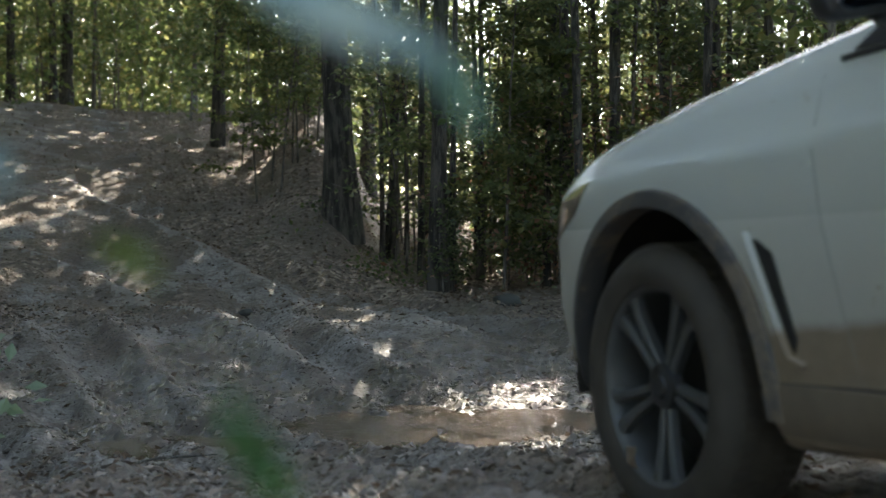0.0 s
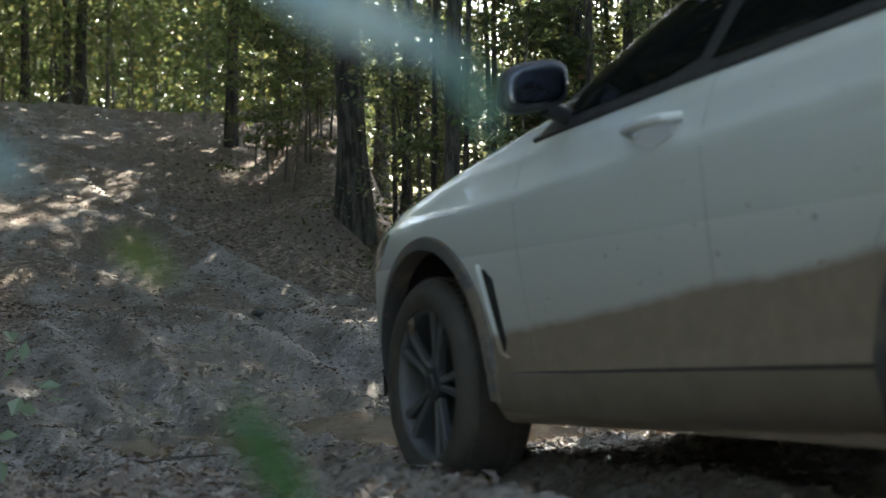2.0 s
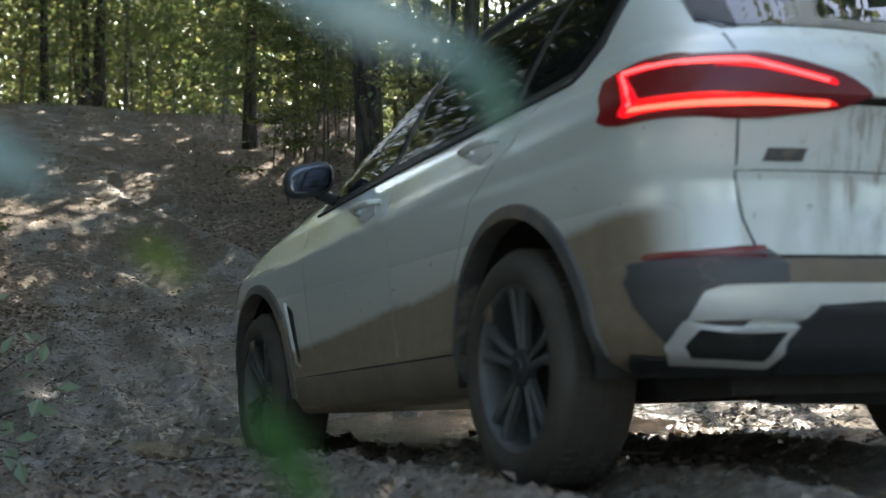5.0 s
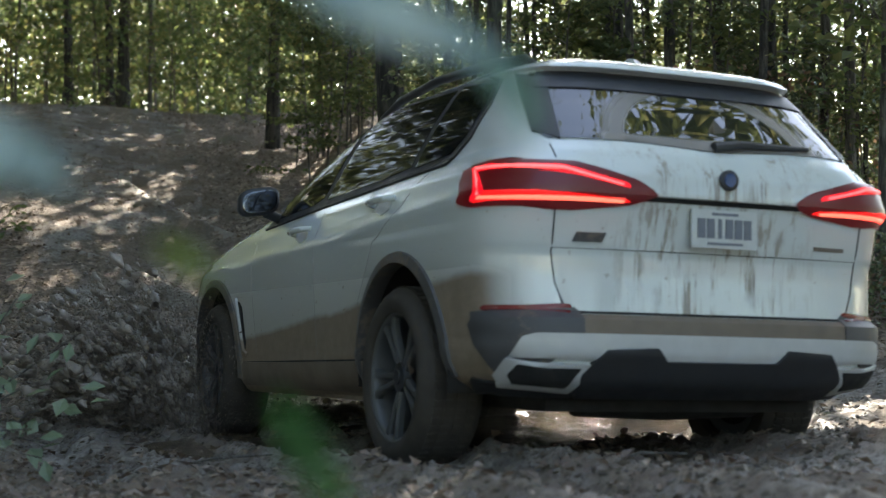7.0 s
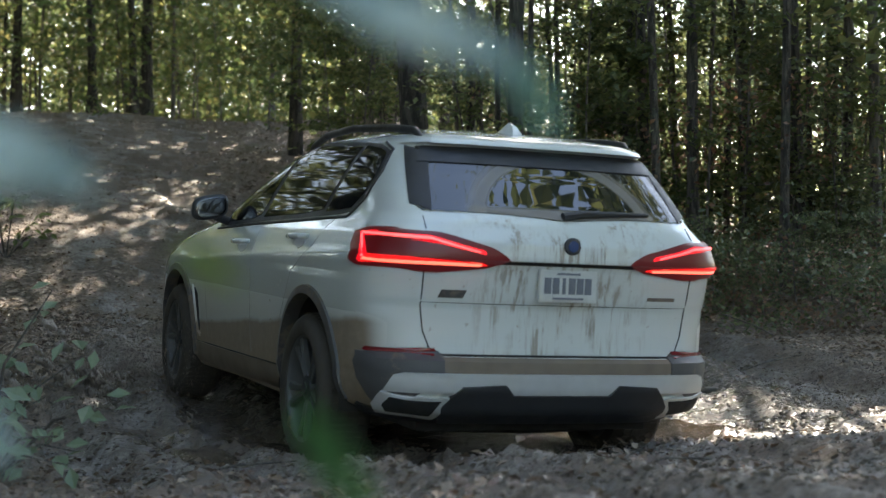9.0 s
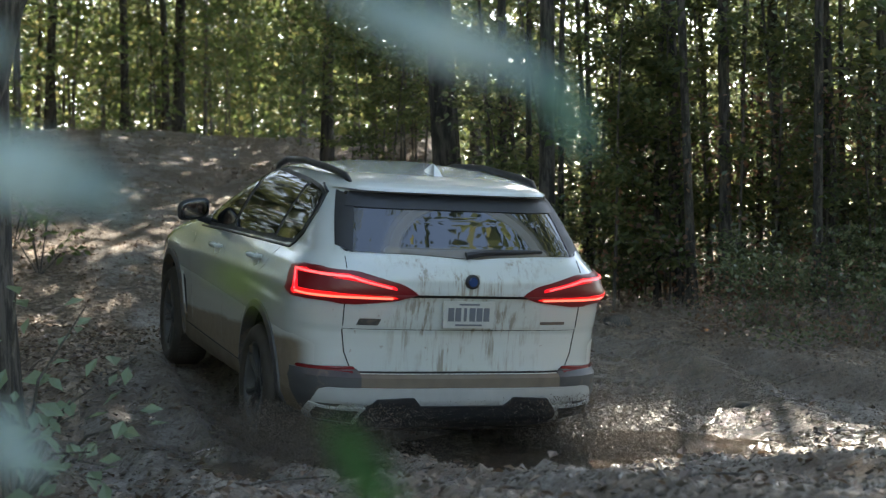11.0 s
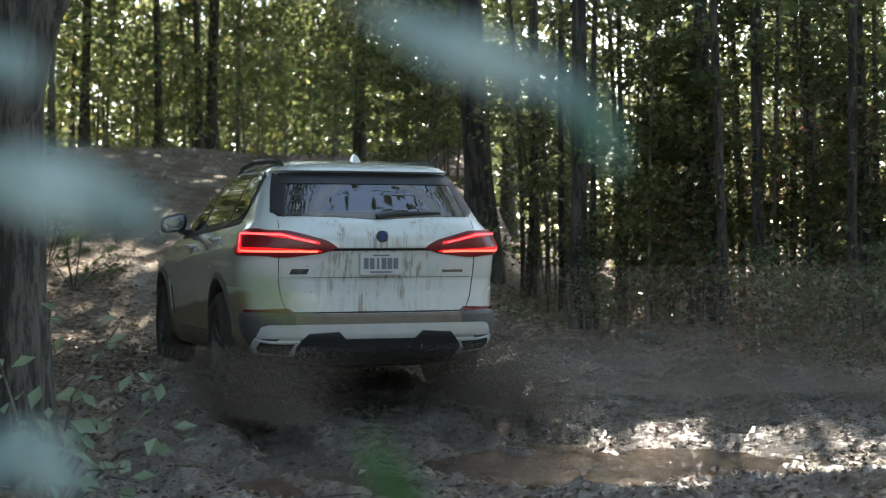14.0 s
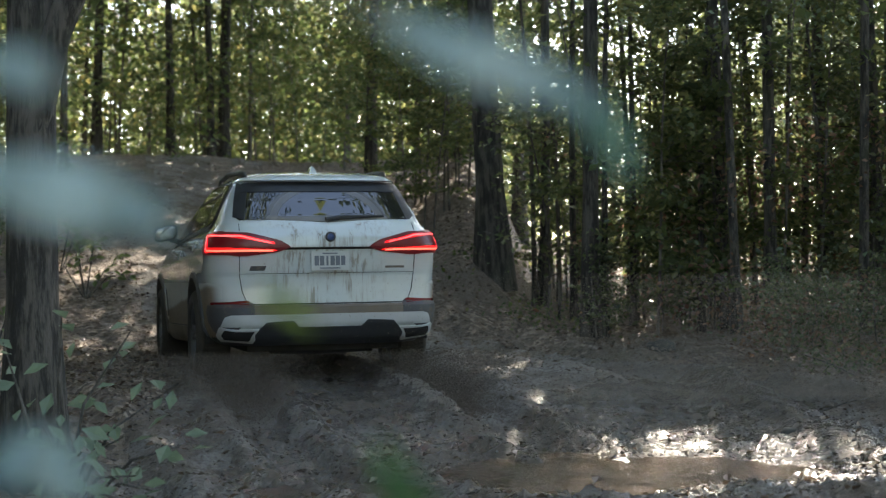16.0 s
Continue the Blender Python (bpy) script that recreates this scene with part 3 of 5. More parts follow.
def build_wheel(car, x, y, mirror):
    hub = new("wheel")
    hub.parent = car
    s = -1 if mirror else 1
    bm = lathe(bmesh.new(), [(0.268, 0.10 * s), (0.276, 0.128 * s), (0.300, 0.142 * s), (0.338, 0.140 * s), (0.366, 0.122 * s), (0.381, 0.098 * s), (0.385, 0.05 * s), (0.386, 0.0), (0.385, -0.05 * s), (0.381, -0.10 * s), (0.355, -0.135 * s), (0.28, -0.13 * s), (0.26, -0.1 * s)], 64)
    tyre = part("tyre", bm, RUBBER, hub, "mud-caked black tyre")
    bm = bmesh.new()
    for k in range(64):                            # tread blocks at the shoulders
        a = 2 * math.pi * (k + 0.5) / 64
        for yy in (0.075, -0.075, 0.025, -0.025):
            m = pose(0, 0, 0, 0, -math.degrees(a), 0) @ pose(0.3845, yy * s, 0, 8 if yy > 0 else -8, 0, 0)
            bmesh.ops.create_cube(bm, size=1.0, matrix=m @ Matrix.Diagonal((0.010, 0.038, 0.024, 1)))
    tagged(part("tread", bm, RUBBER, tyre), kind="stuff")
    bm = lathe(bmesh.new(), [(0.20, -0.08 * s), (0.255, -0.09 * s), (0.262, 0.0), (0.258, 0.10 * s), (0.268, 0.118 * s), (0.281, 0.124 * s), (0.280, 0.108 * s), (0.266, 0.10 * s)], 64)
    for k in range(5):                             # five pairs of spokes that part towards the rim
        turn = pose(0, 0, 0, 0, -72 * k, 0)
        for d in (-1, 1):
            rows = []
            for r, o, w, top in ((0.035, .011, .012, .090), (0.09, .017, .0135, .098), (0.16, .025, .014, .104), (0.22, .036, .017, .110), (0.272, .054, .025, .112)):
                ring = []
                for a, h in ((-1, -.030), (-1, -.006), (-.55, 0), (.55, 0), (1, -.006), (1, -.030)):
                    ring.append(bm.verts.new(turn @ Vector((r, (top + h) * s, d * o + a * w))))
                rows.append(ring)
            for q0, q1 in zip(rows, rows[1:]):
                for j in range(6):
                    bm.faces.new((q0[j], q0[(j + 1) % 6], q1[(j + 1) % 6], q1[j]))
    part("rim", bm, RIM, hub, "dark alloy rim with five split spokes, dusty")
    bm = lathe(bmesh.new(), [(0.0, 0.112 * s), (0.03, 0.112 * s), (0.034, 0.106 * s), (0.062, 0.100 * s), (0.07, 0.07 * s)], 32)
    part("hub_cap", bm, TRIM, hub)
    bm = lathe(bmesh.new(), [(0.0, 0.0), (0.17, 0.0), (0.175, -0.02 * s), (0.24, -0.06 * s)], 32)
    part("brake_disc", bm, DARK, hub)
    hub.matrix_basis = pose(x, y, 0.385)
    return hub


def build_car():
    car = new("car")
    tagged(car, "white off-road SUV, muddy, with lit red tail lamps", "car")
    build_shell(car)
    bm = box(bmesh.new(), -0.75, 3.6, -0.62, 0.62, 0.27, 0.62)
    box(bm, -0.5, 3.4, -0.80, 0.80, 0.62, 0.66)
    part("underbody", bm, DARK, car)
    for mirror in (False, True):
        for cx in ARCHES:
            arch_trim(car, cx, mirror)
        kw = dict(side=True, mirror=mirror)
        # side glass: black surround, then panes
        patch("window_surround", [(2.17, 1.185), (1.36, 1.225), (.235, 1.268), (-.28, 1.288), (-.42, 1.38), (-.475, 1.50), (-.44, 1.605), (-.30, 1.64), (0.2, 1.675), (.75, 1.682), (1.05, 1.665), (1.42, 1.585), (1.84, 1.43)], TRIM, car, off=0.004, rows=26, cols=40, label="black window surround", **kw)
        patch("front_side_window", [(2.02, 1.215), (1.30, 1.25), (1.06, 1.655), (1.40, 1.572), (1.80, 1.425)], GLASS, car, off=0.007, rows=16, cols=16, label="dark tinted window", **kw)
        patch("rear_side_window", [(1.22, 1.254), (.16, 1.292), (0.0, 1.645), (.75, 1.664), (.98, 1.657)], GLASS, car, off=0.007, rows=16, cols=16, label="dark tinted window", **kw)
        patch("quarter_window", [(.10, 1.295), (-.26, 1.310), (-.385, 1.39), (-.44, 1.50), (-.41, 1.595), (-.29, 1.622), (-.06, 1.642)], GLASS, car, off=0.007, rows=16, cols=10, label="dark tinted window", **kw)
        strip("window_moulding", [(2.2, 1.172), (1.36, 1.212), (.235, 1.255), (-.28, 1.274), (-.43, 1.37), (-.488, 1.50), (-.45, 1.61), (-.30, 1.652)], 0.016, TRIM, car, off=0.009, **kw)
        strip("sill_seam", [(2.5, .425), (.42, .455)], 0.012, SEAM, car, **kw)
        strip("door_seam", [(2.25, 1.14), (2.22, .80), (2.12, .44)], 0.003, FAINT, car, off=0.0012, **kw)
        strip("door_seam", [(1.16, 1.22), (1.14, .80), (1.10, .44)], 0.003, FAINT, car, off=0.0012, **kw)
        strip("door_seam", [(-.12, 1.26), (.02, 1.12), (.30, .98), (.50, .72), (.50, .45)], 0.003, FAINT, car, off=0.0012, **kw)
        patch("sill", [(2.50, .425), (.44, .45), (.46, .30), (2.46, .30)], MUDTRIM, car, off=0.006, rows=6, cols=20, label="mud-covered sill", **kw)
        patch("fender_vent", [(2.485, .775), (2.425, .770), (2.335, .52), (2.355, .50)], SEAM, car, off=0.005, rows=8, cols=3, label="dark slot-shaped side vent", **kw)
        strip("vent_trim", [(2.515, .79), (2.375, .49), (2.32, .47)], 0.022, PAINT, car, off=0.014, **kw)
        # door handles with their cups
        for hx, hz in ((1.40, 1.085), (0.262, 1.14)):
            patch("handle_cup", [(hx + .10, hz - .02), (hx + .05, hz + .035), (hx - .08, hz + .03), (hx - .10, hz - .02), (hx - .02, hz - .045)], SILVER, car, off=0.003, rows=6, cols=6, **kw)
            bm = bmesh.new()
            y0 = skin(hx, hz, True).y
            tube(bm, [(hx + .13, y0 - .005, hz + .012), (hx + .10, y0 + .035, hz + .018), (hx, y0 + .047, hz + .022), (hx - .10, y0 + .035, hz + .024), (hx - .13, y0 - .005, hz + .026)], (.013, .016, .017, .016, .013), 10)
            if mirror:
                bmesh.ops.scale(bm, vec=(1, -1, 1), verts=bm.verts[:])
            part("door_handle", bm, PAINT, car, "white door handle")
        # door mirror
        bm = bmesh.new()
        made = bmesh.ops.create_uvsphere(bm, u_segments=24, v_segments=14, radius=1.0)
        for v in made["verts"]:
            c = v.co
            k = [math.copysign(abs(q) ** 0.62, q) for q in c]
            v.co = Vector((1.97 + 0.075 * k[0] * (1.0 if c.x > 0 else 0.35), 0.995 + 0.115 * k[1], 1.305 + 0.078 * k[2] - 0.02 * k[1]))
        if mirror:
            bmesh.ops.scale(bm, vec=(1, -1, 1), verts=bm.verts[:])
        mir = part("door_mirror", bm, TRIM, car, "black door mirror housing")
        bm = bmesh.new()
        made = bmesh.ops.create_uvsphere(bm, u_segments=20, v_segments=10, radius=1.0)
        for v in made["verts"]:
            k = [math.copysign(abs(q) ** 0.6, q) for q in v.co]
            v.co = Vector((1.943 + 0.004 * k[0], 0.995 + 0.098 * k[1], 1.305 + 0.062 * k[2] - 0.02 * k[1]))
        if mirror:
            bmesh.ops.scale(bm, vec=(1, -1, 1), verts=bm.verts[:])
        part("mirror_glass", bm, MIRROR, mir, "mirror glass")
        bm = tube(bmesh.new(), [(2.02, .80, 1.20), (2.0, .88, 1.225), (1.985, .95, 1.25)], (.035, .028, .03), 10)
        if mirror:
            bmesh.ops.scale(bm, vec=(1, -1, 1), verts=bm.verts[:])
        part("mirror_foot", bm, TRIM, mir)
        # roof rail
        bm = bmesh.new()
        pts = [(-.56, .575, 1.665), (-.46, .585, 1.712), (-.2, .595, 1.735), (.4, .60, 1.757), (.9, .59, 1.738), (1.2, .57, 1.69), (1.30, .56, 1.64)]
        tube(bm, pts, [.012, .020, .021, .021, .021, .018, .012], 10)
        if mirror:
            bmesh.ops.scale(bm, vec=(1, -1, 1), verts=bm.verts[:])
        part("roof_rail", bm, TRIM, car, "black roof rail")
        # tail lamp: dark housing with two bright bars
        sg = -1 if mirror else 1
        P = lambda pts: [(sg * a, z) for a, z in pts]
        lamp = patch("tail_lamp", P([(.315, 1.105), (.40, 1.155), (.70, 1.226), (1.0, 1.228), (1.20, 1.205), (1.235, 1.15), (1.19, 1.07), (1.02, 1.038), (.65, 1.035), (.42, 1.062)]), LAMP_RED, car, off=0.010, rows=14, cols=30, label="dark red tail lamp, lit", depth=0.03)
        patch("lamp_bar", P([(.44, 1.140), (.70, 1.196), (.99, 1.207), (1.11, 1.205), (1.09, 1.184), (.70, 1.172), (.44, 1.121)]), GLOW, lamp, off=0.014, rows=8, cols=20, label="glowing red bar")
        patch("lamp_bar", P([(1.115, 1.20), (1.085, 1.20), (1.02, 1.10), (1.03, 1.072), (1.075, 1.072)]), GLOW, lamp, off=0.015, rows=8, cols=4, label="glowing red bar")
        patch("lamp_bar", P([(.42, 1.090), (.62, 1.097), (.80, 1.106), (1.02, 1.106), (1.06, 1.066), (.75, 1.068), (.62, 1.078), (.42, 1.078)]), GLOW2, lamp, off=0.0145, rows=8, cols=20, label="glowing orange-red bar")
        strip("lamp_core", P([(.47, 1.133), (.70, 1.1845), (1.085, 1.196)]), 0.015, CORE, lamp, off=0.019, label="bright red light line")
        strip("lamp_core", P([(1.088, 1.188), (1.045, 1.095)]), 0.016, CORE, lamp, off=0.020, label="bright red light line")
        strip("lamp_core", P([(.45, 1.0835), (.62, 1.088), (.80, 1.088), (1.035, 1.086)]), 0.022, CORE2, lamp, off=0.0195, label="bright orange light line")
        patch("bumper_corner", P([(.60, .662), (.62, .672), (1.02, .668), (1.10, .60), (1.06, .53), (.93, .43), (.86, .38), (.80, .40), (.60, .56)]), BUMPER, car, off=0.011, rows=12, cols=14, label="dark grey dusty bumper corner")
        patch("reflector", P([(.625, .672), (.64, .640), (.97, .648), (.99, .662), (.95, .682), (.635, .683)]), REFLECT, car, off=0.012, rows=5, cols=10, label="red reflector")
        patch("exhaust_surround", P([(.555, .472), (.885, .482), (.925, .42), (.885, .368), (.60, .360)]), SILVER, car, off=0.022, rows=6, cols=8, label="satin silver exhaust surround", depth=0.05)
        patch("bumper_valance", P([(.55, .378), (1.06, .40), (1.02, .335), (.57, .335)]), TRIM, car, off=0.012, rows=6, cols=12, label="black valance under the bumper")
        patch("exhaust_opening", P([(.595, .456), (.835, .462), (.865, .425), (.835, .390), (.635, .384)]), SEAM, car, off=0.026, rows=6, cols=8)
        strip("tailgate_seam", P([(.715, 1.29), (.712, 1.23)]), 0.008, SEAM, car)
        strip("tailgate_seam", P([(.712, 1.035), (.708, .88), (.69, .76), (.645, .652)]), 0.009, SEAM, car)
    # rear glass and tailgate
    patch("rear_window", [(.735, 1.335), (.70, 1.310), (0, 1.295), (-.70, 1.310), (-.735, 1.335), (-.70, 1.50), (-.655, 1.632), (.655, 1.632), (.70, 1.50)], GLASS_R, car, off=0.006, rows=18, cols=40, label="dark rear window, dusty outside the wiped arc")
    patch("roof_spoiler", [(.60, 1.640), (-.60, 1.640), (-.57, 1.682), (.57, 1.682)], PAINT, car, off=0.006, rows=5, cols=30, label="white roof spoiler", depth=0.02)
    # spoiler's underside, drawn lower as black for shade and dark reflection on the glass
    patch("spoiler_shade_band", [(.665, 1.545), (-.665, 1.545), (-.625, 1.637), (.625, 1.637)], TRIM, car, off=0.012, rows=4, cols=30, depth=0.02)
    for sg in (1, -1):
        patch("window_fin", [(sg * a, z) for a, z in ((.765, 1.335), (.665, 1.312), (.60, 1.60), (.72, 1.634))], TRIM, car, off=0.0095, rows=10, cols=5, label="black fin beside the rear window")
    bm = bmesh.new()
    tube(bm, [skin(.02, 1.315, False) + Vector((-.02, 0, 0)), skin(-.10, 1.335, False) + Vector((-.03, 0, 0)), skin(-.46, 1.345, False) + Vector((-.022, 0, 0))], (.022, .018, .010), 8)
    part("rear_wiper", bm, TRIM, car, "black rear wiper")
    strip("tailgate_seam", [(-.705, .893), (.705, .893)], 0.010, SEAM, car)
    strip("tailgate_seam", [(-.645, .652), (.645, .652)], 0.014, SEAM, car)
    patch("bumper_band", [(-.80, .640), (.80, .640), (.84, .572), (-.84, .572)], MUDTRIM, car, off=0.006, rows=4, cols=30, label="grey bumper band under a mud film")
    patch("skid_plate", [(-.78, .572), (.78, .572), (.83, .56), (.88, .478), (.55, .474), (.50, .47), (-.50, .47), (-.55, .474), (-.88, .478), (-.83, .56)], SILVER, car, off=0.016, rows=8, cols=40, label="satin silver skid plate, streaked with mud", depth=0.03)
    diffuser = patch("diffuser", [(-.55, .478), (.55, .478), (.595, .42), (.57, .345), (-.57, .345), (-.595, .42)], TRIM, car, off=0.026, rows=10, cols=36, label="black plastic diffuser", depth=0.05)
    for sg in (1, -1):
        patch("shoulder", [(sg * a, z) for a, z in ((.552, .475), (.50, .522), (.30, .524), (.245, .475))], TRIM, diffuser, off=0.0275, rows=5, cols=10, depth=0.03)
    bm = bmesh.new()
    tube(bm, [(-.62, -.42, .33), (-.60, 0, .325), (-.62, .42, .33)], (.085, .095, .085), 14)
    part("muffler", bm, DARK, car, "dark exhaust muffler under the tail")
    # dark strip painted for the shade under the ledge above the plate
    strip("plate_shade", [(-.36, 1.088), (.36, 1.088)], 0.022, SEAM, car, off=0.004)
    bm = bmesh.new()
    box(bm, -1.052, -1.036, -.1525, .1525, .912, 1.064, 0.004)
    plate = part("number_plate", bm, PLATE, car, "white number plate with unreadable dark bars")
    for k, w in enumerate((.034, .034, .016, .034, .034, .034)):
        bm = bmesh.new()
        y = .108 - .0425 * k
        box(bm, -1.056, -1.050, y - w / 2, y + w / 2, .952, 1.028)
        part("bar", bm, INK, plate)
    for z0, z1, wy in ((1.042, 1.052, .06), (.926, .936, .08)):
        bm = bmesh.new()
        box(bm, -1.056, -1.050, -wy, wy, z0, z1)
        part("bar", bm, INK, plate)
    bm = lathe(bmesh.new(), [(0.0, 0.010), (0.030, 0.010), (0.041, 0.006), (0.041, -0.01)], 32)
    bmesh.ops.transform(bm, matrix=pose(-1.078, 0, 1.178, 0, 0, 90), verts=bm.verts[:])
    badge = part("badge", bm, TRIM, car, "round emblem, plain")
    bm = lathe(bmesh.new(), [(0.0, 0.013), (0.026, 0.012), (0.028, 0.008)], 32)
    bmesh.ops.transform(bm, matrix=pose(-1.078, 0, 1.178, 0, 0, 90), verts=bm.verts[:])
    part("badge_centre", bm, BLUE, badge)
    patch("model_badge", [(.62, .955), (.50, .955), (.515, .918), (.635, .918)], GREYTRIM, car, off=0.006, rows=2, cols=4, label="dark metallic lettering as a plain bar")
    patch("model_badge", [(-.46, .945), (-.62, .945), (-.62, .928), (-.46, .928)], GREYTRIM, car, off=0.006, rows=2, cols=4, label="small metallic lettering as a plain bar")
    bm = bmesh.new()
    rows = [[bm.verts.new(p) for p in q] for q in (
        [(-.13, .0, 1.745), (-.25, .035, 1.735), (-.42, .03, 1.72), (-.42, -.03, 1.72), (-.25, -.035, 1.735)],
        [(-.22, .0, 1.775), (-.29, .014, 1.775), (-.37, .012, 1.772), (-.37, -.012, 1.772), (-.29, -.014, 1.775)],
        [(-.29, .0, 1.797), (-.31, .004, 1.795), (-.34, .003, 1.788), (-.34, -.003, 1.788), (-.31, -.004, 1.795)])]
    for r, q in zip(rows, rows[1:]):
        for k in range(5):
            bm.faces.new((r[k], r[(k + 1) % 5], q[(k + 1) % 5], q[k]))
    bm.faces.new(rows[-1])
    part("roof_antenna", bm, PAINT, car, "white fin-shaped roof antenna")
    patch("head_lamp", [(3.30, .96), (3.62, .90), (3.70, .82), (3.62, .78), (3.42, .86)], CHROME, car, side=True, off=0.005, rows=6, cols=8, label="clear head lamp")
    patch("head_lamp", [(3.30, .96), (3.62, .90), (3.70, .82), (3.62, .78), (3.42, .86)], CHROME, car, side=True, off=0.005, rows=6, cols=8, mirror=True, label="clear head lamp")
    wheels = [build_wheel(car, 0.0, 0.835, False), build_wheel(car, 0.0, -0.835, True), build_wheel(car, 2.975, 0.835, False), build_wheel(car, 2.975, -0.835, True)]
    # a pale leaf caught in two of the wheels
    for w in (wheels[0], wheels[2]):
        bm = bmesh.new()
        p = [(0.15, .132, -.13), (0.19, .140, -.115), (.215, .135, -.150), (.185, .150, -.165), (.16, .137, -.19), (.15, .145, -.155)]
        bm.faces.new([bm.verts.new(q) for q in p])
        part("stuck_leaf", bm, LITTER, w, "pale leaf stuck in the rim", smooth=False)
    return car, wheels


car, wheels = build_car()

# ---- trees and leaves ----


def leaf_quads(verts, faces, p, size, normal, turn, fold=0.25, slim=0.55):
    """One leaf: two triangles folded along the midrib."""
    n = Vector(normal).normalized()
    a = n.orthogonal().normalized()
    b = n.cross(a)
    d = a * math.cos(turn) + b * math.sin(turn)
    e = n.cross(d)
    k = len(verts)
    verts += [p, p + d * size * 0.5 + e * size * slim * 0.5 + n * size * fold * 0.5, p + d * size, p + d * size * 0.5 - e * size * slim * 0.5 + n * size * fold * 0.5]
    faces += [(k, k + 1, k + 2), (k, k + 2, k + 3)]


def crown_mesh(name, rng, blobs, count, size, material, flat=0.6):
    """Leaves in uneven clumps; blobs: centre and radius."""
    verts, faces = [], []
    for i in range(count):
        c, r = blobs[rng.randrange(len(blobs))]
        d = Vector((rng.gauss(0, 1), rng.gauss(0, 1), rng.gauss(0, 1))).normalized() * r * rng.random() ** 0.45
        d.z *= 0.6
        n = Vector((rng.gauss(0, flat), rng.gauss(0, flat), 1.0))
        leaf_quads(verts, faces, Vector(c) + d, size * rng.uniform(0.6, 1.3), n, rng.uniform(0, 6.3))
    return verts, faces


def build_tree(seed, height, r0, bark, crown_at, crown_r, leaves, leaf_size, leaf, bend=0.3, low=0):
    """A tapered, slightly crooked trunk with limbs and a ragged crown above crown_at."""
    rng = random.Random(seed)
    tree = new("tree")
    n = 12
    pts, rad = [], []
    bx, by = rng.uniform(-bend, bend), rng.uniform(-bend, bend)
    for i in range(n + 1):
        t = i / n
        pts.append(Vector((bx * t * t * 2 + 0.08 * math.sin(3 * t + seed) * height * 0.08, by * t * t * 2 + 0.07 * math.cos(4 * t + seed) * height * 0.06 - 0.042 * height * 0.1, height * t - 0.25)))
        rad.append(r0 * (1.0 - 0.72 * t) + (r0 * 0.55 * math.exp(-t * height / 0.35)))
    off = Vector((pts[0].x, pts[0].y, 0))
    pts = [p - off for p in pts]
    bm = tube(bmesh.new(), pts, rad, 12)
    part("trunk", bm, bark, tree)
    blobs = []
    for k in range(9 + low):
        t = rng.uniform(crown_at / height, 0.97) if k < 9 else rng.uniform(0.12, crown_at / height)
        p = pts[0].lerp(pts[-1], t)
        p = pts[min(n, int(t * n))].lerp(pts[min(n, int(t * n) + 1)], t * n - int(t * n))
        a = rng.uniform(0, 6.28)
        L = crown_r * rng.uniform(0.6, 1.1) * (0.6 if k >= 9 else 1)
        q = p + Vector((math.cos(a) * L, math.sin(a) * L, L * rng.uniform(0.15, 0.6)))
        mid = (p + q) / 2 + Vector((0, 0, L * 0.1))
        part("limb", tube(bmesh.new(), [p, mid, q], [r0 * 0.22 * (1.15 - t), r0 * 0.14 * (1.15 - t), 0.012], 6), bark, tree)
        blobs += [(q, crown_r * 0.5), (mid, crown_r * 0.42)]
    verts, faces = crown_mesh("crown", rng, blobs, leaves, leaf_size, leaf)
    tagged(mesh_ob("crown", verts, faces, leaf, tree, False), kind="stuff")
    return tree


def build_sapling(seed, height, leaves, size, leaf, spread=0.8):
    """A thin stem with twigs and flat layers of leaves from knee height up."""
    rng = random.Random(seed)
    s = new("sapling")
    bm = bmesh.new()                               # the twigs
    verts, faces = [], []
    stems = rng.choice((1, 2, 2))
    for j in range(stems):
        lean = Vector((rng.uniform(-.25, .25), rng.uniform(-.25, .25), 0)) * height * 0.5
        pts = [Vector((0.1 * j, 0, -0.1)) + lean * t * t + Vector((0.05 * math.sin(5 * t + j), 0.05 * math.cos(4 * t), height * t)) for t in (0, .2, .4, .6, .8, 1)]
        part("stem", tube(bmesh.new(), pts, [.022, .019, .016, .013, .010, .005], 6), BARK2, s)
        twigs = 13
        for k in range(twigs):
            t = 0.14 + 0.84 * (k + rng.random()) / twigs
            i = min(4, int(t * 5))
            p = pts[i].lerp(pts[i + 1], t * 5 - i)
            a, L = rng.uniform(0, 6.28), spread * rng.uniform(0.5, 1.25) * (1.15 - 0.5 * t)
            q = p + Vector((math.cos(a) * L, math.sin(a) * L, L * rng.uniform(-0.05, 0.35)))
            tube(bm, [p, (p + q) / 2 + Vector((0, 0, 0.06 * L)), q], [.007, .005, .003], 5)
            for _ in range(leaves // (stems * twigs)):
                f = rng.random() ** 0.6
                c = p.lerp(q, f) + Vector((rng.gauss(0, .13), rng.gauss(0, .13), rng.gauss(0, .05))) * spread
                leaf_quads(verts, faces, c, size * rng.uniform(.6, 1.3), (rng.gauss(0, .8), rng.gauss(0, .8), 1), rng.uniform(0, 6.3), 0.2, 0.65)
    tagged(part("twig", bm, BARK2, s), kind="stuff")
    tagged(mesh_ob("foliage", verts, faces, leaf, s, False), kind="stuff")
    return s


F = 2673.0


def spot(px, dist):
    """The place on the ground on a bearing (a slope of x to y times F, from straight ahead) at that distance."""
    u = (px - 784) / F
    y = dist / math.hypot(1, u)
    x = u * y
    return x, y, rough_ground(x, y)


rng = random.Random(11)


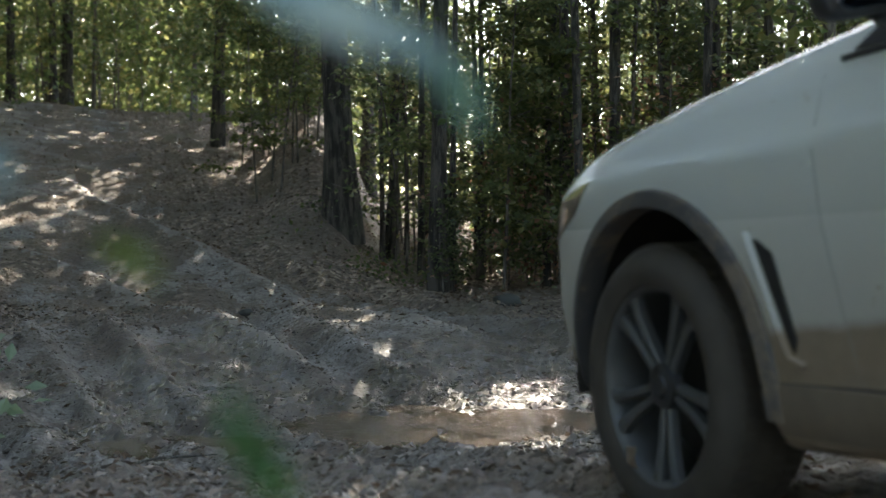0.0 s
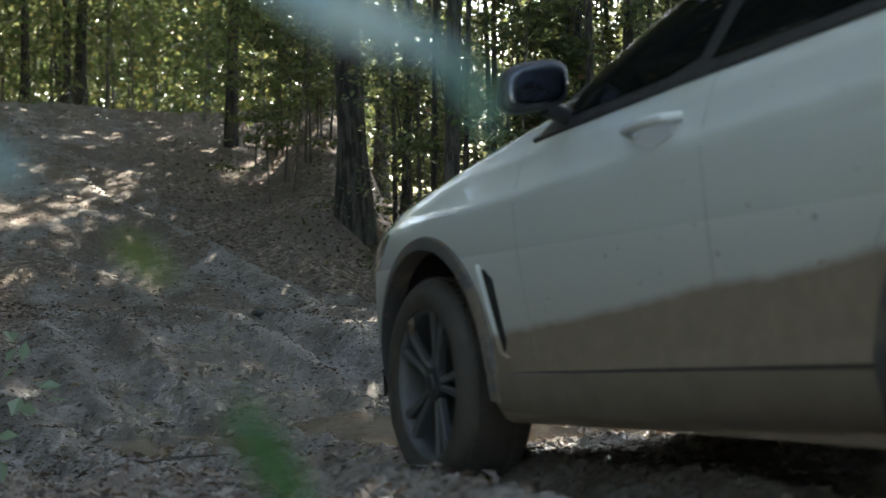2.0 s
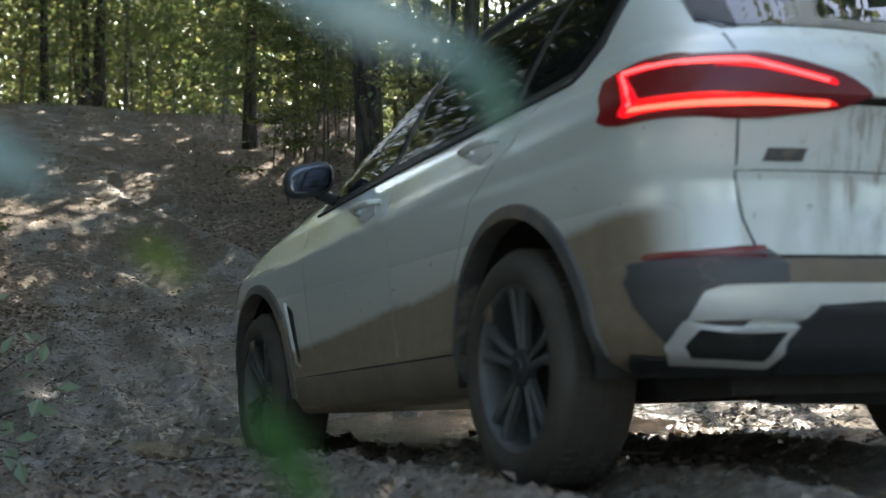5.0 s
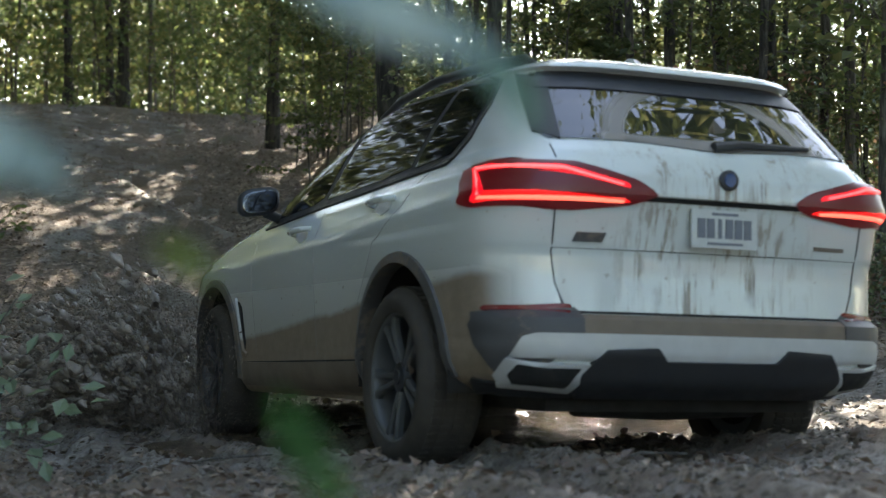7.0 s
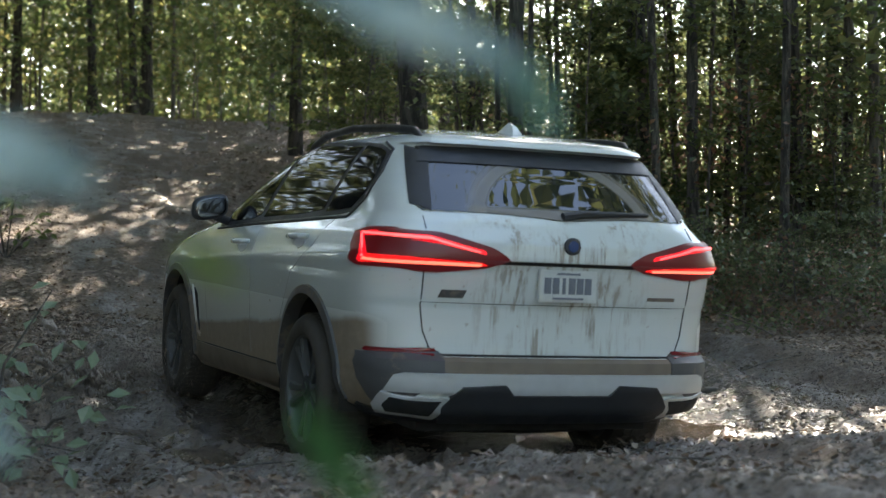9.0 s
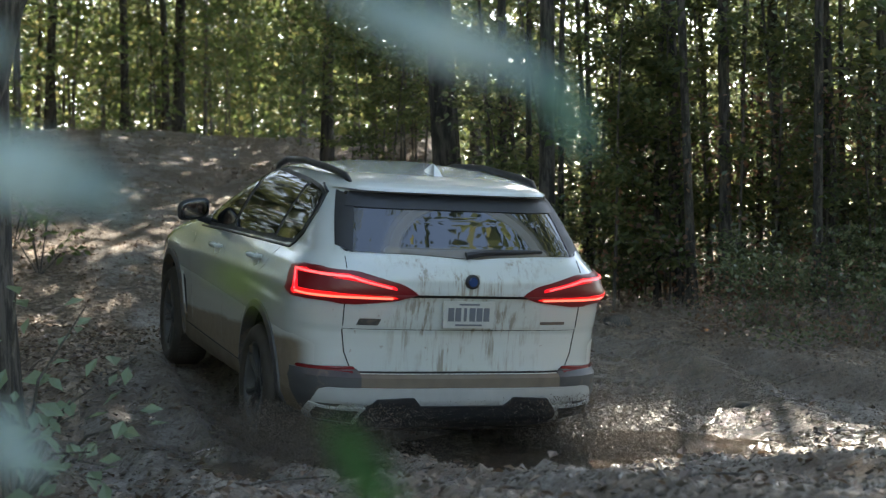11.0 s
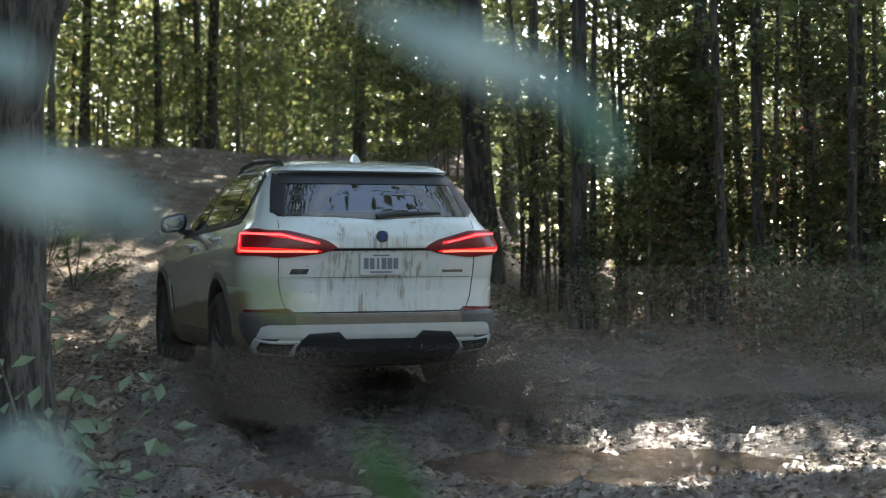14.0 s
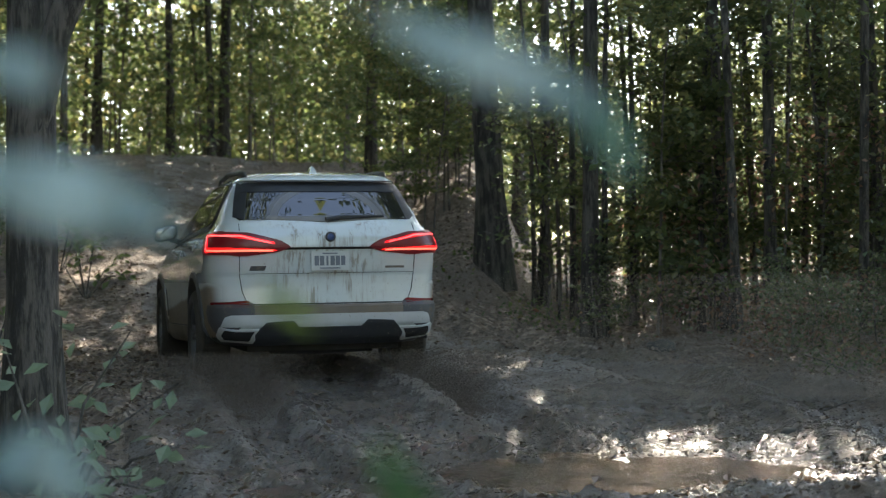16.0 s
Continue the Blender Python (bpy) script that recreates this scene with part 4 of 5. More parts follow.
def set_tree(proto, px, dist, label, scale=1.0, turn=None, group="forest trees"):
    x, y, z = spot(px, dist)
    ob = copy_thing(proto, pose(x, y, z - 0.05, 0, 0, rng.uniform(0, 360) if turn is None else turn) @ Matrix.Scale(scale, 4))
    return tagged(ob, label, "tree", group)


BIG = build_tree(3, 17, 0.205, BARK, 8.0, 3.4, 1300, 0.22, LEAF, 0.25)
x, y, z = spot(606, 20.5)
BIG.matrix_basis = pose(x, y, z, 0, -1.5, 40)
tagged(BIG, "large dark-barked tree at the foot of the bank", "tree", "forest trees")
NEAR = build_tree(8, 16, 0.150, BARK, 7.5, 3.2, 2600, 0.20, LEAF, 0.1)
x, y, z = spot(-236, 8.7)
NEAR.matrix_basis = pose(x, y, z, 0, 1.0, 200)
tagged(NEAR, "grey-barked tree close beside the track", "tree", "forest trees")
bm = tube(bmesh.new(), [(0.02, 0, 2.0), (0.16, 0.02, 2.55), (0.42, 0.02, 3.1), (0.85, 0.0, 3.9)], [.10, .085, .07, .05], 10)
fork = part("fork", bm, BARK, NEAR)
fork.matrix_basis = pose(0, 0, 0, 0, 0, -200)
SLIM = build_tree(21, 15, 0.075, BARK, 5.0, 2.3, 700, 0.17, LEAF, 0.7, 5)
x, y, z = spot(692, 21.5)
SLIM.matrix_basis = pose(x, y, z, 0, 3, 0)
tagged(SLIM, "slim dark-barked forest tree", "tree", "forest trees")
SLIM2 = build_tree(34, 13, 0.058, BARK2, 4.5, 2.1, 1000, 0.16, LEAF_Y, 0.9, 6)
x, y, z = spot(1500, 20.0)
SLIM2.matrix_basis = pose(x, y, z, 0, 0, 0)
tagged(SLIM2, "slim grey-barked forest tree with yellowing leaves", "tree", "forest trees")

for px, dist, k in ((1322, 20, 1.3), (385, 29, 1.5), (96, 39, 1.3), (116, 39.3, 1.9), (1205, 29, 1.7), (-120, 40, 1.7)):
    set_tree(SLIM, px, dist, "slim dark-barked forest tree", k)
for px, dist, k in ((1405, 18, 1.2), (1460, 17, 1.3), (165, 39, .8), (345, 36, .9), (-20, 46, 1.1), (66, 44, .9), (945, 27, 1.2), (-180, 33, 1.4)):
    set_tree(SLIM2, px, dist, "slim grey-barked forest tree", k)
POLE = build_tree(47, 18, 0.072, BARK, 12.5, 1.9, 500, 0.17, LEAF, 0.8, 1)
x, y, z = spot(1088, 17.4)
POLE.matrix_basis = pose(x, y, z, 0, 1.5, 0)
tagged(POLE, "slim dark pole-like tree with a high crown", "tree", "forest trees")
for px, dist, k in ((775, 17.6, 1.35), (1010, 17.6, .95), (1030, 16.9, .75), (1278, 17.8, .85), (1355, 18.5, .95), (1245, 17, .8), (1180, 19, 1.0), (760, 29, 1.2), (900, 33, 1.2), (1010, 37, 1.3), (700, 33, 1.2), (1450, 27, 1.2)):
    set_tree(POLE, px, dist, "slim dark pole-like tree with a high crown", k)
STEM = build_tree(48, 7.5, 0.036, BARK, 4.2, 0.9, 150, 0.12, LEAF_Y, 0.5, 3)
STEM.matrix_basis = pose(*spot(1120, 18.2))
tagged(STEM, "thin young dark-barked tree", "tree", "forest trees")
for i in range(34):                                # thin young growth in the wood's edge
    set_tree(STEM, 690 + 29 * i + rng.uniform(-14, 14), rng.uniform(17.2, 25), "thin young dark-barked tree", rng.uniform(0.8, 1.3))
for i in range(24):                                # the wood beyond
    set_tree((SLIM, SLIM2, BIG)[i % 3], rng.uniform(-700, 1900), rng.uniform(34, 60), "forest tree in the wood beyond", rng.uniform(0.8, 1.2) if i % 3 < 2 else rng.uniform(.5, .7))
# added so their crowns block sun; those at 1900 and 2050 stand unseen
for px, dist, k in ((525, 32, .8), (560, 31, 1.0), (650, 36, .9), (1900, 16, 1.0), (2050, 21, 1.0), (480, 40, .9)):
    set_tree(BIG, px, dist, "tall dark-barked forest tree, added for its shade", k)
# unseen trees, added so their crowns dim the sky over the car
for x, y, k in ((5.2, 1.2, .95), (4.4, -3.2, 1.0), (-3.0, -3.0, 1.0), (6.5, 5.5, .95), (-5.6, 10.8, .9), (-7.0, 13.5, 1.0), (-5.0, 4.5, .95), (-8.5, 17.0, 1.0), (-7.5, 8.0, 1.0), (0.5, -5.5, 1.0)):
    tagged(copy_thing(BIG, pose(x, y, rough_ground(x, y) - 0.05, 0, 0, rng.uniform(0, 360)) @ Matrix.Scale(k, 4)), "tall unseen dark-barked tree at the clearing's edge, added for shade", "tree", "forest trees")
for i in range(40):                                # the wood around, behind the camera's back too: unseen, for shade and reflections
    a = radians(24 + 312 * (i + rng.random()) / 40)
    d = rng.uniform(12, 22)
    x, y = d * math.sin(a), d * math.cos(a)
    tagged(copy_thing((SLIM, SLIM2, BIG)[i % 3], pose(x, y, rough_ground(x, y) - 0.05, 0, 0, rng.uniform(0, 360)) @ Matrix.Scale(rng.uniform(.8, 1.0), 4)), "unseen forest tree at the clearing's edge, added for shade and reflections", "tree", "forest trees")


# gaps in the added canopy for sun patches: where on the ground, how wide
GAPS = ((1.1, 9.2, 1.7, 2.0), (-5.4, 23.0, .45, 2.4), (-5.9, 19.8, .5, .5), (-3.8, 17.4, .5, .6), (-1.9, 16.7, .35, .4), (-7.0, 20.5, .8, 1.5), (-2.8, 25.5, 1.1, 2.2), (2.5, 19.5, 2.0, 2.0))


def in_gap(p):
    """Whether the sun past this point falls into one of the gaps."""
    g = 0.3
    for _ in range(3):
        k = (p.z - g) / sun_dir.z
        x, y = p.x - sun_dir.x * k, p.y - sun_dir.y * k
        g = rough_ground(x, y)
    if x > 0.3 and y > 14.5:                       # the wood's edge stands in the sun
        return True
    return any(((x - a) / rx) ** 2 + ((y - b) / ry) ** 2 < 1 for a, b, rx, ry in GAPS)


def build_foliage(name, seed, count, az0, az1, d0, d1, h, size, material, label, clump=1.2, base=0.0, gaps=False):
    """Uncountable leaves of a far wood, in clumps with gaps between them."""
    rg = random.Random(seed)
    verts, faces = [], []
    k = 0
    while k < count:
        a, d = radians(rg.uniform(az0, az1)), rg.uniform(d0, d1)
        x, y = d * math.sin(a), d * math.cos(a)
        c = Vector((x, y, rough_ground(x, y) + base + h * rg.random() ** 1.15))
        r = clump * rg.uniform(.4, 1.2)
        for _ in range(rg.randrange(25, 60)):
            p = c + Vector((rg.gauss(0, r), rg.gauss(0, r), rg.gauss(0, r * .45)))
            k += 1
            if not (gaps and in_gap(p)):
                leaf_quads(verts, faces, p, size * rg.uniform(.6, 1.3), (rg.gauss(0, .9), rg.gauss(0, .9), 1), rg.uniform(0, 6.3), 0.2, 0.65)
    return tagged(mesh_ob(name, verts, faces, material, None, False), label, "foliage", kind="stuff")


build_foliage("far_wood_foliage", 1, 30000, -34, -3, 42, 64, 10, .25, LEAF_Y, "sunlit yellow-green foliage of the wood beyond the crest")
build_foliage("far_wood_foliage", 2, 15000, -6, 26, 29, 48, 9, .20, LEAF, "green foliage deep in the wood", 1.0)
build_foliage("far_wood_foliage", 3, 34000, -34, -2, 58, 82, 10, .50, LEAF, "green foliage far beyond the crest", 2.0)
build_foliage("far_wood_foliage", 4, 9000, -3, 28, 50, 70, 11, .45, LEAF, "green foliage far in the wood", 2.0)
# the next three stand out of view, added to cut sky light and reflections
build_foliage("far_wood_foliage", 5, 11000, 30, 118, 11, 18, 16, .55, LEAF, "unseen green foliage around the clearing, added to block low sky", 1.4)
build_foliage("far_wood_foliage", 7, 6000, 118, 205, 14, 21, 11, .55, LEAF, "unseen green foliage behind the clearing, added to dim the sky light", 1.4)
build_foliage("far_wood_foliage", 8, 26000, 205, 322, 10, 19, 22, .55, LEAF, "tall unseen green foliage around the clearing, added for shade and reflections", 1.4)
build_foliage("wood_edge_foliage", 9, 9000, -31, -9, 33, 43, 7, .17, LEAF_Y, "sunlit yellow-green leaves along the crest", 0.9)
build_foliage("wood_edge_foliage", 10, 9000, 1.5, 26, 17.5, 29, 7.0, .09, LEAF_Y, "small yellow-green leaves among the slender trunks", 0.6)
# pale leaf colour here stands in for light glinting on leaves
build_foliage("wood_edge_foliage", 11, 22000, 1.5, 26, 17.2, 24, 6.0, .08, LEAF_S, "glossy leaves in the wood's edge, pale to stand in for glints", 0.5)
# crowns above the view, added to darken window reflections and shade the hill
build_foliage("unseen_canopy", 15, 16000, -44, -17, 24, 42, 13, .45, LEAF, "unseen green crowns high beside the hill, added for window reflections", 1.3, 7.0)
build_foliage("unseen_canopy", 14, 4500, -28, -8, 33, 44, 6, .42, LEAF, "unseen green canopy over the hill, added for shade", 1.1, 10.0)
# out of view, added so the side windows mirror dark leaves
build_foliage("far_wood_foliage", 13, 30000, -80, -32, 14, 32, 20, .50, LEAF, "unseen green foliage beside the track, added for window reflections", 1.2)
build_foliage("wood_edge_foliage", 12, 11000, -11, 0.5, 22.5, 31, 4.0, .11, LEAF_Y, "green leaves of the underwood on the bank", 0.6, 1.7)
# leaves above the view, added to keep sun off the track
build_foliage("unseen_canopy", 6, 8500, -30, 9, 19, 47, 7, .42, LEAF, "unseen green canopy over the track, added for shade", 1.1, 10.5, True)
# a further unseen layer, added for the side windows' reflections
build_foliage("far_wood_foliage", 16, 16000, -76, -27, 30, 46, 18, .62, LEAF, "unseen green foliage left of the hill, added for window reflections", 1.6)
build_foliage("undergrowth_foliage", 18, 9000, 0.0, 22, 16.6, 25, 2.3, .075, LEAF_R, "dry russet leaves of the undergrowth between the trunks", 0.5)
build_foliage("undergrowth_foliage", 19, 7500, 0.5, 22, 17.0, 22, 3.6, .085, LEAF_D, "glossy green leaves in the wood's edge", 0.45)


def build_canopy(seed, count, x0, x1, y0, y1, z0, z1, size, label):
    """Unseen crowns added to shade the track, with gaps that let sun patches through."""
    rg = random.Random(seed)
    verts, faces = [], []
    k = 0
    while k < count:
        c = Vector((rg.uniform(x0, x1), rg.uniform(y0, y1), rg.uniform(z0, z1)))
        r = rg.uniform(.5, 1.3)
        for _ in range(rg.randrange(25, 60)):
            p = c + Vector((rg.gauss(0, r), rg.gauss(0, r), rg.gauss(0, r * .4)))
            k += 1
            if not in_gap(p):
                leaf_quads(verts, faces, p, size * rg.uniform(.6, 1.3), (rg.gauss(0, .6), rg.gauss(0, .6), 1), rg.uniform(0, 6.3), 0.2, 0.65)
    return tagged(mesh_ob("unseen_canopy", verts, faces, LEAF, None, False), label, "foliage", kind="stuff")


# unseen leaf sheets, added to keep sun off track and hill
build_canopy(61, 33000, -11, 6, 15, 53, 13, 18, .42, "closed unseen leaf canopy over the track, added for shade")
build_canopy(64, 3000, -12, 0, 36, 55, 13, 18, .42, "closed unseen leaf canopy over the hill, added for shade")
build_canopy(63, 9000, -7, 5, 15, 26, 13, 18, .42, "closed unseen leaf canopy over the near track, added for shade")
build_canopy(62, 900, -6, 6, 3, 15, 12, 16, .22, "open leafy branches high over the clearing")

build_foliage("undergrowth_foliage", 20, 7000, 6.5, 21, 13.8, 17.5, .75, .06, LEAF_D, "low dark undergrowth along the foot of the wood", 0.22)
build_foliage("undergrowth_foliage", 21, 5000, 5.5, 21, 14.2, 18, .6, .055, LEAF_R, "dry russet undergrowth along the foot of the wood", 0.25)
build_foliage("undergrowth_foliage", 22, 900, -6, 2, 17.5, 21, .18, .06, LEAF_Y, "low green plants on the bank", 0.3)

SAP = [build_sapling(51, 4.4, 1150, .105, LEAF, .95), build_sapling(52, 3.6, 1050, .095, LEAF_D, .9), build_sapling(53, 5.4, 1200, .12, LEAF_Y, 1.1), build_sapling(54, 2.2, 700, .09, LEAF_D, .75), build_sapling(55, 5.0, 1200, .10, LEAF, 1.0)]
SAP_LABEL = ["green-leaved sapling in the undergrowth", "dark waxy-leaved sapling in the undergrowth", "yellow-green sapling in the undergrowth", "low dark-leaved bush in the undergrowth", "slender green sapling in the undergrowth"]
for i, s in enumerate(SAP):
    x, y, z = spot((480, 700, 200, 1000, 560)[i], (24, 19.5, 40, 17.5, 25)[i])
    s.matrix_basis = pose(x, y, z)
    tagged(s, SAP_LABEL[i], "sapling", "undergrowth saplings")


def set_sap(i, px, dist, k):
    x, y, z = spot(px, dist)
    ob = copy_thing(SAP[i], pose(x, y, z, 0, 0, rng.uniform(0, 360)) @ Matrix.Scale(k, 4))
    tagged(ob, SAP_LABEL[i], "sapling", "undergrowth saplings")


for i in range(38):                                # the dense right-hand wood edge
    px = rng.uniform(690, 1640)
    set_sap(rng.choice((0, 1, 1, 3, 4, 4)), px, rng.uniform(18.4 if px > 780 else 22.0, 28), rng.uniform(0.75, 1.25))
for i in range(16):
    set_sap(3, rng.uniform(720, 1560), rng.uniform(17.2, 19.5), rng.uniform(0.35, 0.7))
for i in range(14):                               # low bushes where the wood meets the mud
    set_sap(3, 1080 + 44 * i + rng.uniform(-16, 16), rng.uniform(14.6, 16.6), rng.uniform(0.28, 0.5))
for i in range(9):                                # leafy saplings before the trunks
    set_sap(rng.choice((0, 4, 4)), rng.uniform(820, 1600), rng.uniform(17.4, 20.0), rng.uniform(0.9, 1.3))
for i in range(9):
    set_sap(rng.choice((1, 4, 0)), 800 + 88 * i + rng.uniform(-30, 30), rng.uniform(16.9, 17.8), rng.uniform(0.7, 0.95))
for i in range(34):                                # beyond the crest and along the bank
    px = rng.uniform(-420, 620)
    set_sap(rng.choice((0, 2, 2, 4)), px, rng.uniform(38, 58), rng.uniform(1.0, 1.9))
for px, d, i, k in ((455, 23, 0, .75), (500, 22.5, 4, .8), (530, 24, 2, .8), (550, 26, 1, 1.0), (430, 26, 0, .8), (340, 33, 2, .8), (380, 30, 4, .9), (300, 35, 0, .8), (250, 37, 2, .7), (700, 22, 1, .85), (730, 21, 4, .7), (480, 27, 2, 1.0), (590, 28, 0, 1.1), (-290, 22, 2, .6), (-250, 24, 0, .5), (-330, 19, 2, .55), (-210, 27, 2, .5)):
    set_sap(i, px, d, k)

# ---- leaf litter ----


def build_litter():
    rg = random.Random(5)
    verts, faces = [], []
    for i in range(60000):
        u = rg.uniform(-0.40, 0.27)
        y = rg.uniform(4.0, 36.0)
        x = u * y
        s, q = along(x, y)
        bare = np.interp(s, EDGE_S, EDGE_L) < q < np.interp(s, EDGE_S, EDGE_R) + 0.25 * noise.noise(Vector((x, y, 3)))
        keep = (0.30 if y < 8 else 0.10) if s < 14 else 0.40
        if bare and rg.random() > keep or y < 7.0 and rg.random() < 0.25:
            continue
        size = rg.uniform(0.03, 0.075)
        p = Vector((x, y, ground_z(x, y) + 0.008))
        leaf_quads(verts, faces, p, size, (rg.gauss(0, .35), rg.gauss(0, .35), 1), rg.uniform(0, 6.3), 0.3, 0.65)
    return tagged(mesh_ob("leaf_litter", verts, faces, LITTER, None, False), "dry brown fallen leaves scattered over the ground", "fallen leaves", kind="stuff")


build_litter()


def build_clods():
    rg = random.Random(17)
    verts, faces = [], []
    for i in range(26000):
        y = rg.uniform(4.2, 15.5)
        x = y * rg.uniform(-0.33, 0.24)
        s, q = along(x, y)
        if not -3.4 < q < 4.6:
            continue
        c = Vector((x, y, ground_z(x, y)))
        r = rg.choice((.004, .006, .006, .009, .012, .018))
        k = len(verts)
        ax = [Vector((rg.gauss(0, 1), rg.gauss(0, 1), 0)).normalized() * r * rg.uniform(.7, 1.6) for _ in range(2)] + [Vector((rg.gauss(0, .3), rg.gauss(0, .3), 1)) * r * rg.uniform(.5, 1.0)]
        verts += [c + ax[0], c - ax[0], c + ax[1], c - ax[1], c + ax[2], c - ax[2]]
        faces += [(k + a, k + b, k + e) for a in (0, 1) for b in (2, 3) for e in (4, 5)]
    return tagged(mesh_ob("mud_clods", verts, faces, CLOD, None, False), "clods of churned mud lying on the track", "mud clods", kind="stuff")


build_clods()



def build_rock(x, y, sx, sy, sz, seed, label):
    bm = bmesh.new()
    bmesh.ops.create_icosphere(bm, subdivisions=3, radius=1.0)
    for v in bm.verts:
        k = 1 + 0.25 * noise.noise(v.co * 1.4 + Vector((seed, 0, 0))) + 0.08 * noise.noise(v.co * 4)
        v.co = Vector((v.co.x * sx, v.co.y * sy, v.co.z * sz)) * k
    me = bpy.data.meshes.new("rock")
    bm.to_mesh(me)
    bm.free()
    me.materials.append(ROCK)
    me.polygons.foreach_set("use_smooth", [True] * len(me.polygons))
    ob = new("rock", me)
    ob.matrix_basis = pose(x, y, ground_z(x, y) + sz * 0.3)
    return tagged(ob, label, "rock")


build_rock(0.66, 15.7, .16, .12, .085, 3, "dark mossy rock at the foot of the wood")
build_rock(-1.9, 14.6, .07, .06, .035, 5, "small dark stone on the track")
build_rock(1.35, 10.9, .06, .05, .03, 9, "small dark stone in the mud")


def build_stick(points, r, label):
    pts = [Vector(p) for p in points]
    st = tagged(new("stick"), label, "stick")
    part("wood", tube(bmesh.new(), [p - pts[0] for p in pts], [r, r * .8, r * .5], 7), BARK2, st)
    st.matrix_basis = pose(*pts[0])
    return st


for x, y, dx, dy, dz in ((-.74, 8.55, .02, .01, .11), (-1.6, 6.9, .55, .12, .02), (-2.3, 6.6, .3, -.2, .03), (.4, 5.9, .35, .1, .02), (1.7, 12.0, .5, .2, .05), (2.3, 13.4, -.5, .15, .22), (-.3, 5.4, .22, .05, .02)):
    z = ground_z(x, y)
    z1 = max(ground_z(x + dx, y + dy) + .01, z - .01 + dz)
    build_stick([(x, y, z - .01), (x + dx * .5, y + dy * .5 + .02, (z + z1) / 2 + .012), (x + dx, y + dy, z1)], .008, "thin dead stick lying in the mud")

# ---- shrub by the near tree ----


def build_shrub(name, base, stems, seed, leaf, size, label):
    rg = random.Random(seed)
    shrub = new(name)
    for tip, n in stems:
        bm = bmesh.new()
        tip = Vector(tip)
        mid = tip * 0.5 + Vector((rg.uniform(-.05, .05), rg.uniform(-.05, .05), 0.10))
        tube(bm, [(0, 0, -0.05), mid, tip], [.010, .007, .003], 6)
        stem = part("stem", bm, BARK2, shrub)
        for k in range(n):
            f = 0.35 + 0.65 * k / (n - 1)
            p = (mid.lerp(tip, (f - .5) * 2) if f > .5 else mid * (f * 2)) + Vector((rg.gauss(0, .04), rg.gauss(0, .04), rg.gauss(0, .03)))
            verts, faces = [], []
            leaf_quads(verts, faces, Vector((0, 0, 0)), size * rg.uniform(.7, 1.3), (rg.gauss(0, .6), rg.gauss(-.7, .5), 1), rg.uniform(0, 6.3), 0.2, 0.55)
            lf = mesh_ob("leaf", [v + p for v in verts], faces, leaf, stem, False)
    shrub.matrix_basis = pose(*base)
    return tagged(shrub, label, "shrub")


for px, d, stems, seed, leaf, size, label in (
        (-190, 7.0, (((.55, .0, .62), 9), ((.30, .1, .85), 8), ((.05, -.1, .95), 8), ((.62, -.1, .36), 8), ((.36, -.2, .40), 8), ((-.3, .1, .8), 7), ((.0, -.2, .45), 7), ((.48, -.15, .16), 6)), 4, LEAF_S, .11, "small shrub with pale green leaves beside the near tree"),
        (-205, 6.3, (((.35, .0, .22), 9), ((.18, -.1, .30), 9), ((.42, -.1, .12), 8), ((-.1, .0, .3), 6)), 5, LEAF_S, .10, "low pale-leaved shrub at the foot of the near tree"),
        (-330, 13.0, (((.4, .0, .9), 9), ((.1, .1, 1.2), 9), ((-.3, -.1, 1.0), 8), ((.6, -.1, .5), 8), ((-.4, .1, .5), 7)), 9, LEAF_Y, .11, "yellow-green shrub beside the track"),
        (-140, 19.5, (((.5, .0, .5), 12), ((.2, .1, 1.0), 14), ((-.3, -.1, 1.1), 14), ((.6, -.1, .3), 10), ((-.6, .1, .7), 12), ((0, -.2, .7), 12)), 12, LEAF_Y, .12, "sunlit yellow-green shrub beside the track"),
        (-190, 21.0, (((.5, .0, .9), 32), ((.2, .1, 1.4), 34), ((-.3, -.1, 1.3), 34), ((.6, -.1, .5), 30), ((-.6, .1, .9), 32)), 13, LEAF_Y, .12, "sunlit yellow-green shrub beside the track")):
    build_shrub("shrub", spot(px, d), stems, seed, leaf, size, label)

# ---- out-of-focus leaves close before the camera ----


def near_point(px, py, d):
    return Vector(((px - 784) / F * d, d, EYE + (441 - py) / F * d))


def long_leaf(path, width, material, parent, d):
    """A leaf blade along a path of bearings, at distance d, gently cupped."""
    bm = bmesh.new()
    rows = []
    n = len(path)
    pts = [near_point(px, py, d + 0.03 * math.sin(2.0 * i)) for i, (px, py) in enumerate(path)]
    for i, p in enumerate(pts):
        t = (pts[min(n - 1, i + 1)] - pts[max(0, i - 1)]).normalized()
        side = t.cross(Vector((0, 1, 0))).normalized()
        w = width * max(0.05, math.sin(math.pi * (0.06 + 0.90 * i / (n - 1)))) * 0.5
        rows.append([bm.verts.new(p + side * w * k + Vector((0, 0.25 * w * k * k, 0))) for k in (-1, -.5, 0, .5, 1)])
    for r, q in zip(rows, rows[1:]):
        for k in range(4):
            bm.faces.new((r[k], r[k + 1], q[k + 1], q[k]))
    return part("leaf", bm, material, parent)


